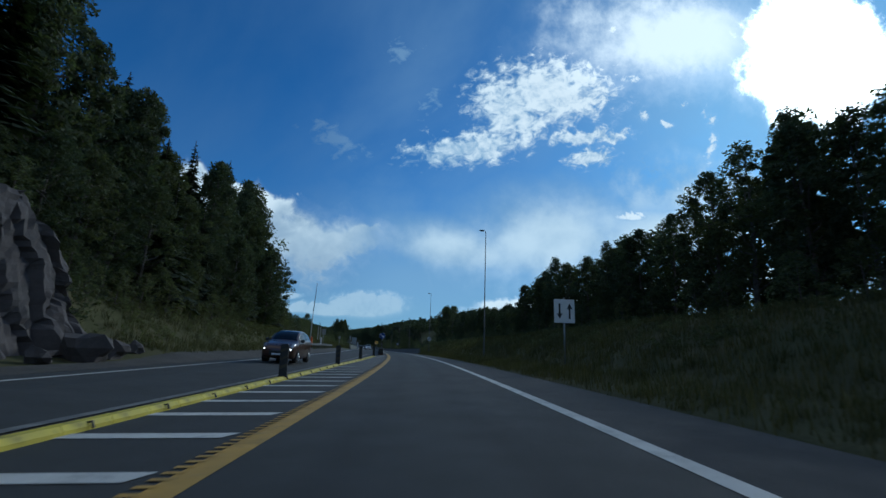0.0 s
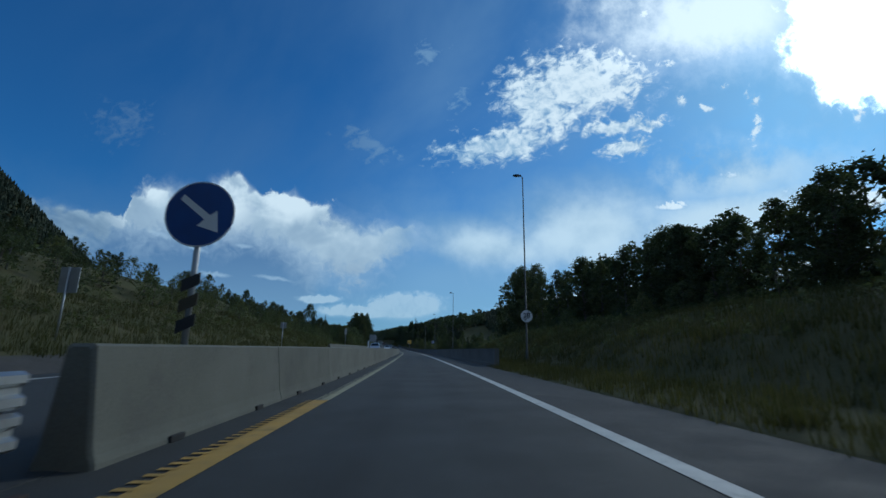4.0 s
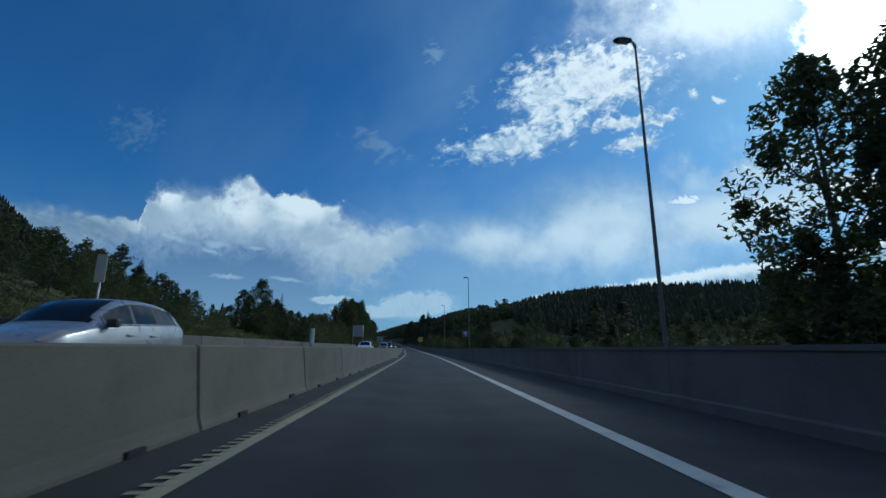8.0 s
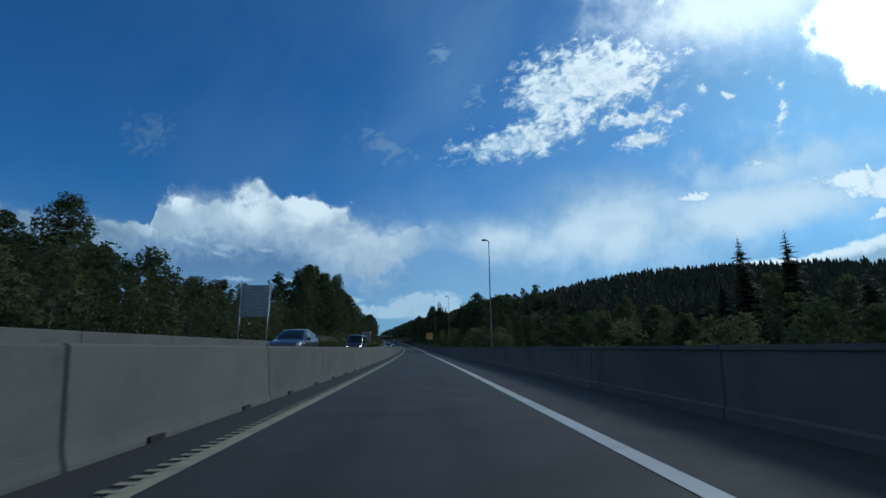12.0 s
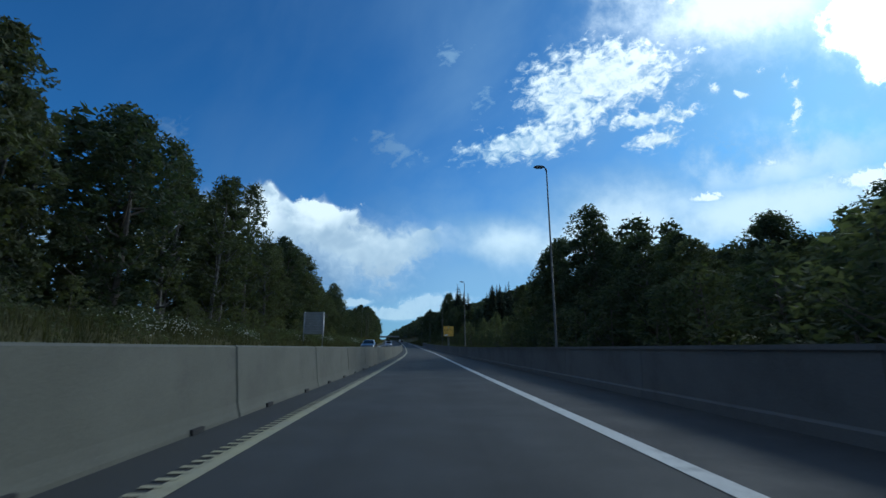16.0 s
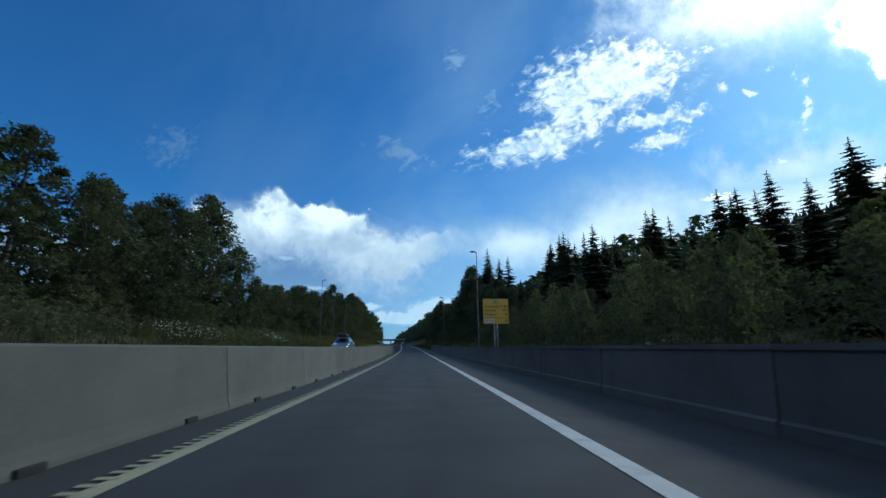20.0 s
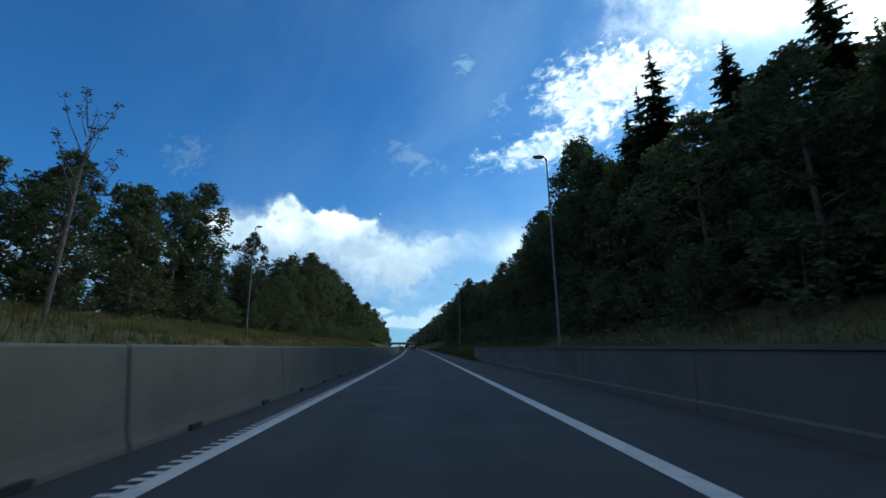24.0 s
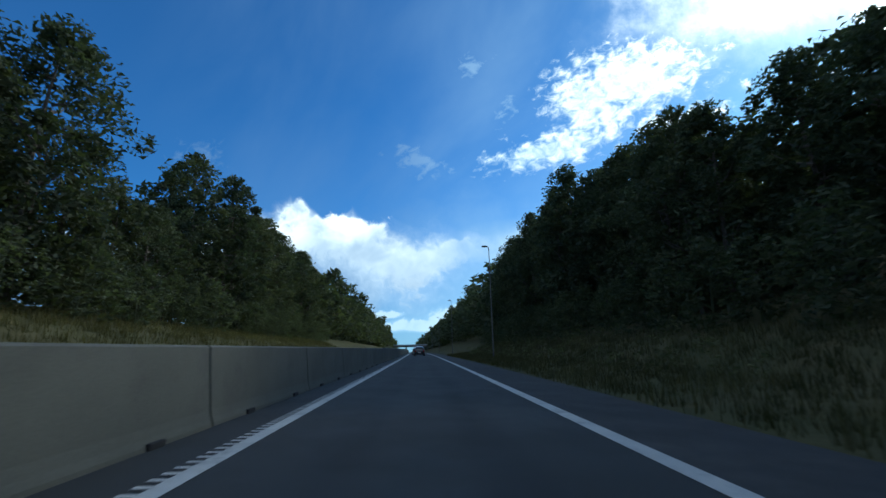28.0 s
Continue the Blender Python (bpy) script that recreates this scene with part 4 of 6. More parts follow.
def plant(kinds, s, u, height, wide=1.0):
    """Sets a tree of that height on the ground; the first of each kind is the one that was built."""
    src = kinds[int(rng.integers(0, len(kinds)))]
    k = height / NATURAL.get(id(src), 12.0)
    w = k * wide * rng.uniform(0.9, 1.15) if k < 1.2 else (1.2 + 0.5 * (k - 1.2)) * wide * rng.uniform(0.9, 1.1)
    m = Matrix.Translation(G(s, u, -0.1)) @ Matrix.Rotation(rng.uniform(0, 6.28), 4, "Z") @ Matrix.Rotation(rng.uniform(-0.04, 0.04), 4, "X")
    if gathered is not None:
        gathered.append((src, m @ Matrix.Diagonal((w, w, k, 1))))
        return None
    ob = src if id(src) not in used else copy_thing(src, m)
    used.add(id(src))
    ob.matrix_basis = m @ Matrix.Diagonal((w, w, k, 1))
    return ob


def joined_wood(name, label, mat=None):
    """Turns the gathered trees into one object."""
    global gathered
    V, T, o = [], [], 0
    for src, m in gathered:
        M = np.array(m)
        for kid in src.children:
            me = kid.data
            co = np.empty(len(me.vertices) * 3)
            me.vertices.foreach_get("co", co)
            V.append(co.reshape(-1, 3) @ M[:3, :3].T + M[:3, 3])
            me.calc_loop_triangles()
            tri = np.empty(len(me.loop_triangles) * 3, int)
            me.loop_triangles.foreach_get("vertices", tri)
            T.append(tri + o)
            o += len(me.vertices)
    V, T = np.concatenate(V), np.concatenate(T)
    me = bpy.data.meshes.new(name)
    me.vertices.add(len(V))
    me.vertices.foreach_set("co", V.ravel())
    me.loops.add(len(T))
    me.loops.foreach_set("vertex_index", T)
    me.polygons.add(len(T) // 3)
    me.polygons.foreach_set("loop_start", np.arange(0, len(T), 3))
    me.materials.append(mat or LEAF)
    me.update(calc_edges=True)
    tagged(new(name, me), label, "woods", kind="stuff")
    gathered = None


def top(table, s):
    return float(np.interp(s, [a for a, b in table], [b for a, b in table]))


def belt(kinds, table, s0, s1, gap, u, spread, lower=1.0, wide=1.0):
    """A belt of trees whose tops follow the table of (s, height over the road)."""
    s = s0
    while s < s1:
        v = u + rng.uniform(-spread, spread)
        q = s + rng.uniform(-0.3, 0.3) * gap
        h = top(table, q) - land(q, v)
        plant(kinds, q, v, max(2.5, h * lower * rng.uniform(0.88, 1.07)), wide)
        s += gap * rng.uniform(0.8, 1.2)


# tops of the woods over the road, left (at u about -20) and right (at u about 16)
LEFT_TOP = [(293, 8), (300, 12.3), (306, 15), (309, 16.5), (311, 14.5), (313, 15.8), (316, 16.8), (319, 17.8), (325, 18.7), (331, 17.6), (336, 18.5), (341, 19.3), (343.5, 13), (347, 11.8), (349, 16), (354, 18), (363, 17.5), (368, 18), (371, 15.5), (373, 12.5), (376, 12.5), (379, 13.8), (384, 11.8), (390, 12), (394, 13.2), (400, 14.5), (404, 16), (408, 16), (410, 13), (412, 9.2), (420, 9.2), (427, 10), (442, 11.6), (460, 12.6), (470, 14), (475, 15.5), (478, 10), (484, 9.5), (488, 11.5), (492, 10.5), (497, 11.5), (500, 11.5), (503.8, 14.5), (508, 13), (515, 15.5), (520, 19), (524, 20.5), (528, 19), (533, 16.5), (538, 18.5), (543, 14), (545, 12), (552, 12.5), (555, 13.5), (558.5, 22), (562, 19), (566, 16.5), (573, 18.5), (623, 17), (1000, 16)]
RIGHT_TOP = [(293, 7), (305, 7.5), (316, 8.2), (322, 10), (327, 13.4), (338, 14.9), (344, 12.2), (350, 10.2), (354, 10.6), (358, 9.2), (446, 12.5), (452, 14), (458, 15.3), (464, 14.8), (471, 17.2), (474, 19.8), (477.5, 22.5), (480, 19.5), (484, 17.8), (488, 18.6), (492, 17.8), (500, 18.3), (504, 17.2), (508, 15.2), (513, 15), (518, 15), (523, 14.6), (530, 14.6), (534, 15), (540, 15.3), (545, 16), (547.7, 19.5), (556, 19), (593, 19), (1000, 17)]
belt(SHRUB, [(-5, 10.5), (20, 9.5), (26, 7), (34, 5)], 4, 34, 2.4, -18.6, 0.8)
# left: tall wood over the rock, then young trees on the slope
LEFT_WOOD = [(0, 28), (33, 24), (38, 26.5), (41, 24), (43, 20.5), (46, 23), (48.5, 24.5), (52, 22), (55.6, 18.5), (57.4, 22), (59.3, 25), (62, 23), (65.6, 23), (68, 20.3), (70.1, 22.7), (72.5, 20.8), (76, 24.5), (78, 26.4), (82, 25), (85, 22), (87.5, 16), (89, 11)]
belt(SPRUCE + ALDER + ALDER, LEFT_WOOD, -6, 88, 2.3, -25.5, 1.2, 1.0, 0.85)
belt(ALDER + SPRUCE, [(26, 11), (36, 13.5), (50, 14), (70, 14.5), (82, 13), (86, 10)], 27, 86, 3.0, -21, 1.0)
belt(BEHIND, [(0, 16), (45, 16)], -2, 28, 4, -20.5, 1.0)
belt(SPRUCE, [(a, 1.12 * b) for a, b in LEFT_WOOD], 0, 85, 3.6, -30, 1.5)
belt(SHRUB, [(26, 4), (46, 4.4), (60, 4.6)], 26, 56, 3.2, -17.8, 1.0)
belt(SHRUB, [(56, 6), (92, 6.5)], 56, 92, 3.2, -20.2, 0.8)
HILL = [(92, 10), (97, 9.6), (99.5, 10.3), (104, 9.6), (110, 8.4), (115, 8.9), (123, 7.6), (131, 8), (140, 8.3), (151, 7), (162, 7.2), (172, 7.8), (179, 9.4), (190, 9.0), (198, 7.6), (205, 6), (210, 3.5)]
belt(BIRCH + BEHIND + SHRUB, HILL, 96, 210, 2.6, -25.5, 2.2)
belt(SHRUB, [(a, b - 2.6) for a, b in HILL], 98, 208, 4.2, -23.2, 1.0)
belt(ALDER, [(82, 16), (85, 14), (87, 11), (89, 8.5)], 82, 89, 2.4, -22.6, 0.8)
belt(SHRUB, [(90, 4.2), (200, 3.8)], 98, 200, 9, -21, 1.5)
belt(SPRUCE + BIRCH + ALDER, [(90, 14), (150, 13), (172, 11.5), (195, 11.5), (215, 11)], 100, 212, 5, -42, 3)
belt(BEHIND + SPRUCE, [(205, 13), (228, 14.5), (238, 14), (246, 11), (250, 9)], 212, 250, 3.0, -47, 2.5)
# the clump beyond the meadow: one tall broadleaf, two spruces and lower trees round them
for kinds, s, u, h in ((ALDER, 271.4, -40, 18.7), (ALDER, 267, -43, 15.5), (SPRUCE, 261.4, -32, 14.2), (SPRUCE, 267, -37.5, 16), (ALDER, 275, -44, 15), (ALDER, 263, -37, 12), (BIRCH, 265, -34.5, 13), (ALDER, 272, -36, 13)):
    plant(kinds, s, u, h - land(s, u))
belt(ALDER + BIRCH + SHRUB, [(238, 10), (246, 8.4), (252, 9.2), (262, 9.6), (280, 9.8), (292, 11)], 238, 293, 2.6, -29, 2.0)
belt(SHRUB, [(240, 6.5), (255, 8.6), (270, 7.5), (292, 8)], 242, 294, 2.6, -21.5, 1.5)
belt(ALDER + BIRCH, LEFT_TOP, 293, 345, 3.4, -20.5, 1.6, 1.0, 0.9)
belt(ALDER, LEFT_TOP, 345, 600, 3.2, -20.5, 1.4, 1.0, 0.98)
belt(SHRUB, [(300, 5), (400, 5), (440, 5.5), (640, 6)], 297, 400, 3.2, -18.8, 0.8)
# right: trees on the bank, the tall clump before the valley, then the woods on both sides of the spruces
RIGHT_BANK = [(0, 12), (25, 13), (30, 14.8), (33, 14.6), (37, 13), (46, 12), (53, 12.8), (57, 11.5), (62, 11.8), (64.5, 13.6), (67, 12), (76, 11.5), (80, 12.4), (83, 12), (85, 9.5), (87, 8.4), (92, 9.4), (101, 10.5), (105, 9.6), (116, 11), (135, 12), (142, 12.6), (149, 13), (152, 11.8), (154.7, 13.6), (156.2, 15.6), (158.4, 16.2), (161.2, 16.2), (163.7, 14.6), (166, 16.4), (170, 17.2)]
belt(BIRCH + ALDER, RIGHT_BANK, 10, 86, 2.5, 19.5, 1.0, 1.0, 0.9)
belt(ALDER, RIGHT_BANK, 86, 114, 2.6, 20.5, 1.0)
belt(SHRUB, [(0, 5.2), (110, 5)], 14, 112, 4.5, 17, 0.8)
belt(BIRCH + ALDER, RIGHT_BANK, 114, 150, 3.2, 20.5, 1.2)
belt(ALDER + BIRCH, RIGHT_BANK, 150, 168, 3.1, 20.5, 1.0)
plant(ALDER, 172.3, 20.6, 19, 0.85)
plant(ALDER, 168.5, 22.5, 18.5)
plant(ALDER, 171.2, 18.5, 8.5)
belt(BIRCH, [(80, 10), (177, 11)], 90, 172, 6, 28, 2)
belt(SHRUB, [(90, 4.4), (178, 3.2)], 112, 176, 5, 17, 1.5)
belt(SHRUB, [(180, 1.0), (292, 1.3)], 180, 290, 5, 13, 3)
belt(ALDER + SHRUB, [(180, 2.6), (240, 3.4), (292, 5)], 180, 290, 6, 30, 8)
belt(SPRUCE + BEHIND, [(180, 5), (240, 8), (292, 13)], 180, 300, 7, 60, 10)
plant(ALDER, 284, 20, 9.5)
belt(ALDER + SHRUB, [(258, 2.5), (275, 4.5), (296, 7.5)], 258, 297, 3.0, 23, 4.5)
belt(ALDER + SHRUB, [(258, 4), (296, 9)], 262, 299, 4.0, 33, 4)
plant(BIRCH, 203.2, 13.5, 10.9, 0.65)
for s, u, h in ((299, 62, 22), (297, 70, 22), (304, 75, 20), (293, 58, 17)):
    plant(SPRUCE, s, u, h)
belt(ALDER, RIGHT_TOP, 296, 357, 3.2, 16, 1.2)
belt(SHRUB, [(274, 3.0), (300, 4.8)], 276, 300, 2.2, 11.5, 2.0)
belt(SHRUB, [(296, 5), (356, 5)], 297, 356, 3.4, 13, 0.7)
for q in np.arange(358, 441, 1.9):
    v = 13.6 + rng.uniform(-1.0, 1.2)
    plant(SHRUB[:2], q, v, rng.uniform(2.6, 6.2) * (1 + 0.0012 * (q - 358)), rng.uniform(0.5, 0.85))
belt(SHRUB[:2] + BIRCH, [(358, 6.8), (440, 8.4)], 360, 442, 3.6, 17.5, 2, 1.0, 0.8)
belt(SPRUCE, [(356, 12.8), (375, 13.2), (385, 14.3), (396, 14.8), (401, 17.2), (410, 16.8), (424, 18.2), (446, 22), (452, 22.5)], 358, 452, 3.4, 28, 3)
belt(SPRUCE, [(356, 15), (400, 17.2), (450, 23)], 360, 452, 5, 36, 4)
belt(ALDER, RIGHT_TOP, 442, 610, 3.1, 16.5, 1.2, 1.0, 0.95)
for s, u, h, w in ((473.6, 16.2, 21, 0.85), (475.6, -20.5, 16.6, 0.9), (488.2, -20, 15, 0.7)):
    plant(ALDER, s, u, h - land(s, u), w)
for s, u, h in ((465, 18.6, 21), (459, 20.3, 17), (468, 19, 19.5), (473, 20.5, 20), (453, 21, 16), (496, 19.5, 15.5), (501, 20, 15.5)):
    plant(SPRUCE, s, u, h)
belt(SPRUCE + BEHIND, [(440, 14), (460, 15.5), (475, 17.5), (490, 18.5), (504, 17), (512, 14), (534, 14), (545, 17), (610, 19)], 442, 610, 5, 23, 2)


def sparse_tree(s, u, height):
    """A slender, half-dead tree: bare upright limbs with a few leaves left at their tips."""
    tree = thing("half_dead_tree", Matrix.Translation(G(s, u, -0.1)), "thin half-dead tree with bare upright limbs and few leaves", "tree")
    g = Geo().tube([(0, 0, -0.5), (0.15, 0.1, 0.35 * height), (0.1, 0.3, 0.62 * height), (0.35, 0.35, 0.98 * height)], [0.11, 0.085, 0.055, 0.012], 7)
    tips = []
    for i in range(11):
        z = height * (0.42 + 0.045 * i)
        a, reach = 2.4 * i, height * (0.16 - 0.007 * i)
        end = Vector((0.15 + math.cos(a) * reach, 0.25 + math.sin(a) * reach, min(height, z + 0.24 * height)))
        root = Vector((0.12, 0.25, z))
        g.tube([root, root.lerp(end, 0.5) + Vector((math.cos(a), math.sin(a), 0)) * 0.1 * reach, end], [0.035, 0.022, 0.008], 5, False)
        tips += [tuple(end), tuple(root.lerp(end, 0.75))]
    part("trunk", g.out("trunk", BARK), tree)
    v, f = leaf_cloud(tips, [0.28] * len(tips), 420, 0.09)
    part("leaves", mesh("leaves", v, f, LEAF), tree, "few remaining green leaves")


sparse_tree(455, -16.4, 10.8)
# single tall trees at the edges of the woods
for s, u, h, w in ((308.3, -20.8, 17.4, 0.8), (84.5, -28, 29, 0.85), (86.8, -27, 20, 0.8), (89.2, -27.5, 13.5, 0.9)):
    plant(ALDER, s, u, h - land(s, u), w)

# rear rows of the woods, each joined
gathered = []
belt(BEHIND, [(98, 12), (120, 9.5), (143, 11.5), (151, 12.3), (161, 10.5), (176, 10.5), (188, 11.5), (198, 12), (206, 11), (213, 9.2), (222, 7.8)], 98, 222, 3.6, -33, 2)
belt(SPRUCE + BEHIND, [(100, 18), (180, 15), (215, 14)], 96, 214, 7, -70, 10)
joined_wood("hillside_wood", "dark mixed wood on the hillside beyond the opposite carriageway")
gathered = []
for q in np.arange(236, 286, 2.6):
    for back in (0, 7, 15):
        v = -54 - 0.38 * (q - 238) - back + rng.uniform(-2, 2)
        plant(BEHIND + BEHIND + SPRUCE, q, v, max(5, (19.2 - 0.16 * (q - 240)) * rng.uniform(0.88, 1.04) - land(q, v)), 0.85)
joined_wood("hillside_wood", "dark mixed wood on the slope above the meadow")
gathered = []
belt(BEHIND, LEFT_TOP, 295, 600, 5, -25.5, 2)
joined_wood("rear_wood", "dark leafy wood behind the trees beyond the opposite carriageway")
gathered = []
belt(BEHIND, [(a, 1.02 * b + 0.6) for a, b in RIGHT_BANK], 12, 146, 2.4, 23.5, 1.2)
belt(BEHIND, [(a, 0.75 * b) for a, b in RIGHT_BANK], 12, 150, 3.0, 27, 2)
belt(BEHIND, RIGHT_TOP, 298, 356, 4.5, 21.5, 2)
belt(BEHIND, [(a, 0.98 * b) for a, b in RIGHT_TOP], 444, 600, 2.6, 19.6, 1.2)
joined_wood("rear_wood", "dark leafy wood behind the front row on the bank")


gathered = []
belt(SHRUB, [(500, 5), (520, 6.5), (640, 6)], 500, 600, 2.6, -17.0, 0.8)
belt(SHRUB, [(396, 4.6), (425, 4.8), (500, 6.4)], 396, 500, 2.6, -19.6, 0.7)
belt(SHRUB, [(446, 6), (610, 6)], 450, 610, 3.0, 13.2, 0.8)
joined_wood("roadside_thicket", "green leafy thicket along the edge of the wood", LEAF_LIGHT)


# far woods: each one sheet of small crowns
def far_wood(name, label, spots, kinds):
    """Joins many small, plain trees into one object."""
    V, Fc = [], []
    for s, u, h in spots:
        c = G(s, u)
        if kinds == "spruce" or (kinds == "mixed" and rng.uniform() < 0.5 and (abs(u) > 40 or s > 780)):
            n, tiers = 6, 6
            for i in range(tiers):
                z0, z1 = h * (0.06 + 0.15 * i), h * min(1.0, 0.06 + 0.15 * i + 0.3)
                r = h * 0.27 * (1 - i / tiers) * rng.uniform(0.85, 1.15) + 0.2
                o = len(V)
                V += [(c.x + r * math.cos(1.0472 * j + i) * rng.uniform(0.5, 1.25), c.y + r * math.sin(1.0472 * j + i) * rng.uniform(0.5, 1.25), c.z + z0 + rng.uniform(-0.05, 0.03) * h) for j in range(n)] + [(c.x, c.y, c.z + z1)]
                Fc += [(o + j, o + (j + 1) % n, o + n) for j in range(n)]
        else:
            v, f = leaf_cloud([(c.x + rng.uniform(-0.16, 0.16) * h, c.y + rng.uniform(-0.16, 0.16) * h, c.z + h * q) for q in (0.25, 0.4, 0.5, 0.6, 0.7, 0.82, 0.9)], [0.24 * h, 0.27 * h, 0.27 * h, 0.25 * h, 0.22 * h, 0.16 * h, 0.1 * h], *((300, 0.05 * h) if s < 780 and abs(u) < 40 else (110, 0.085 * h)))
            o = len(V)
            V += v
            Fc += [tuple(i + o for i in q) for q in f]
    tagged(new(name, mesh(name, V, Fc, NEEDLE if kinds == "spruce" else LEAF)), label, "woods", kind="stuff")


def scatter(n, s0, s1, u0, u1, h0, h1):
    return [(rng.uniform(s0, s1), rng.uniform(u0, u1), rng.uniform(h0, h1)) for _ in range(n)]


far_wood("far_spruce_wood", "dark spruce wood on the ridge beyond the valley", scatter(4600, 330, 900, 75, 330, 5.5, 10) + scatter(1400, 320, 480, 75, 200, 6, 9.5) + scatter(2000, 60, 420, 250, 520, 6, 11), "spruce")
far_wood("steep_hill_wood", "dark spruce wood on a steep hill beyond the fields", scatter(2600, 470, 690, -500, -245, 8, 13), "spruce")
far_wood("valley_wood", "dark mixed wood on the valley floor", scatter(640, 180, 380, 44, 240, 4.5, 8), "mixed")
far_wood("far_left_wood", "dark mixed wood beyond the opposite carriageway", [(s, u, h) for s, u, h in scatter(320, 120, 640, -190, -70, 9, 15) if abs(u + 0.65 * (s - 185)) > 18 or s > 440] + scatter(160, 600, 1000, -70, -26, 13, 17), "mixed")
far_wood("wood_ahead", "dark roadside wood far along the road", [(s, u + rng.uniform(-2, 2), rng.uniform(12, 17)) for s in np.arange(600, 1250, 4.5) for u in (-20, -27, 17, 24)] + scatter(400, 1050, 1700, 20, 200, 10, 16) + scatter(400, 1050, 1700, -220, -24, 10, 16), "mixed")
far_wood("wood_on_right_hill", "dark mixed wood on the hill", [q for q in scatter(520, 452, 900, 28, 80, 10, 16) if q[0] > 600 or q[1] > 40], "broad")


# ---- rock cutting ----
def rock_face(s0, s1):
    """A blasted face: upright slabs parted by deep fissures, lower towards its end."""
    v, f = [], []
    step, nh = 0.2, 34
    ns = int((s1 - s0) / step) + 1
    for i in range(ns):
        s = s0 + step * i
        tall = 7.4 * min(1, max(0.0, (s1 - s) / 4.5)) ** 0.7 + 0.3 + 0.8 * noise.noise((s * 0.5, 0, 7))
        for j in range(nh):
            q = j / (nh - 1)
            h = tall * q - 0.3
            warp = 0.5 * noise.noise((s * 0.35, h * 0.35, 4))
            dist, spots = noise.voronoi(Vector((s * 0.8 + 0.2 * h + warp, h * 0.26, 3)))
            gap = min(1, (dist[1] - dist[0]) / 0.12)
            fine, _ = noise.voronoi(Vector((s * 2.3 + 0.4 * h, h * 0.9 + warp, 9)))
            slab = noise.cell(spots[0] * 7.3) - 0.5
            u = -14.6 - 2.4 * q ** 1.15 + 0.7 * slab - 0.45 * (1 - gap) + 0.28 * (fine[1] - fine[0]) + 0.3 * noise.noise((s * 0.9, h * 0.6, 1)) + 0.1 * noise.noise((s * 3.5, h * 3.0, 2))
            v.append(P(s, u - (3.0 if j == nh - 1 else 0), h))
        if i:
            o = (i - 1) * nh
            f += [(o + j, o + j + 1, o + nh + j + 1, o + nh + j) for j in range(nh - 1)]
    return mesh("rock_cutting", v, f, ROCK)


tagged(new("rock_cutting", rock_face(-12, 31.5)), "blasted grey-brown rock face with cracks and ledges", "rock face", kind="structure")
for s, u, r in ((27, -13.5, 1.0), (29, -13.7, 0.6), (24.5, -13.4, 0.45), (31, -13.9, 0.5)):
    bm = bmesh.new()
    bmesh.ops.create_icosphere(bm, subdivisions=2, radius=r)
    for q in bm.verts:
        q.co *= 1 + 0.35 * (noise.cell(q.co * 1.7 / r + Vector((s, 0, 0))) - 0.5)
        q.co.z *= 0.9
    me = bpy.data.meshes.new("boulder")
    bm.to_mesh(me)
    bm.free()
    me.materials.append(ROCK)
    b = new("boulder", me)
    b.matrix_basis = Matrix.Translation(G(s, u, r * 0.55))
    tagged(b, "broken grey boulder at the foot of the rock face", "boulder", "boulders")


# ---- traffic island ----
kerb_row = thing("island_kerb", Matrix(), "yellow-painted kerb along the traffic island, scuffed", "kerb", kind="structure")
kerb_me = Geo().prism([(-0.15, -0.02), (-0.15, 0.06), (-0.09, 0.13), (0.09, 0.13), (0.15, 0.06), (0.15, -0.02)], 0.01, 0.99).out("kerb_block", KERB)
hook_me = Geo().tube([(0.1, 0, 0.1), (0.16, 0, 0.12), (0.2, 0, 0.03)], [0.02, 0.02, 0.02], 6).out("tie", BLACK_PLASTIC)
for i in range(77):
    s = -8 + i
    turn = -math.degrees(math.atan2(kerb_u(s + 1) - kerb_u(s), 1.0))
    k = part("kerb_block", kerb_me, kerb_row, m=F(s, kerb_u(s), 0.0, turn))
    if i % 2 == 0:
        part("tie", hook_me, k, m=pose(0, 0.5, 0))


def bollard(m):
    b = thing("lane_marker_post", m, "black marker post with dull diagonal stripes on the island kerb", "marker post", "marker posts on the island")
    part("post", Geo().prism([(-0.14, 0), (-0.14, 1.1), (-0.12, 1.14), (0.12, 1.14), (0.14, 1.1), (0.14, 0)], -0.04, 0.04).out("post", BLACK_PLASTIC), b)
    for z in (0.3, 0.6, 0.88):
        part("stripe", Geo().prism([(-0.13, z - 0.05), (-0.13, z + 0.05), (0.13, z + 0.15), (0.13, z + 0.05)], -0.047, -0.041).out("stripe", RED_PLASTIC), b)
    part("foot", Geo().box(-0.16, 0.16, -0.1, 0.1, -0.02, 0.04, 0.015).out("foot", BLACK_PLASTIC), b)
    return b


post0 = bollard(F(24.5, kerb_u(24.5), 0.13))
for s in (37.0, 49.2, 67.0):
    copy_thing(post0, F(s, kerb_u(s), 0.13))

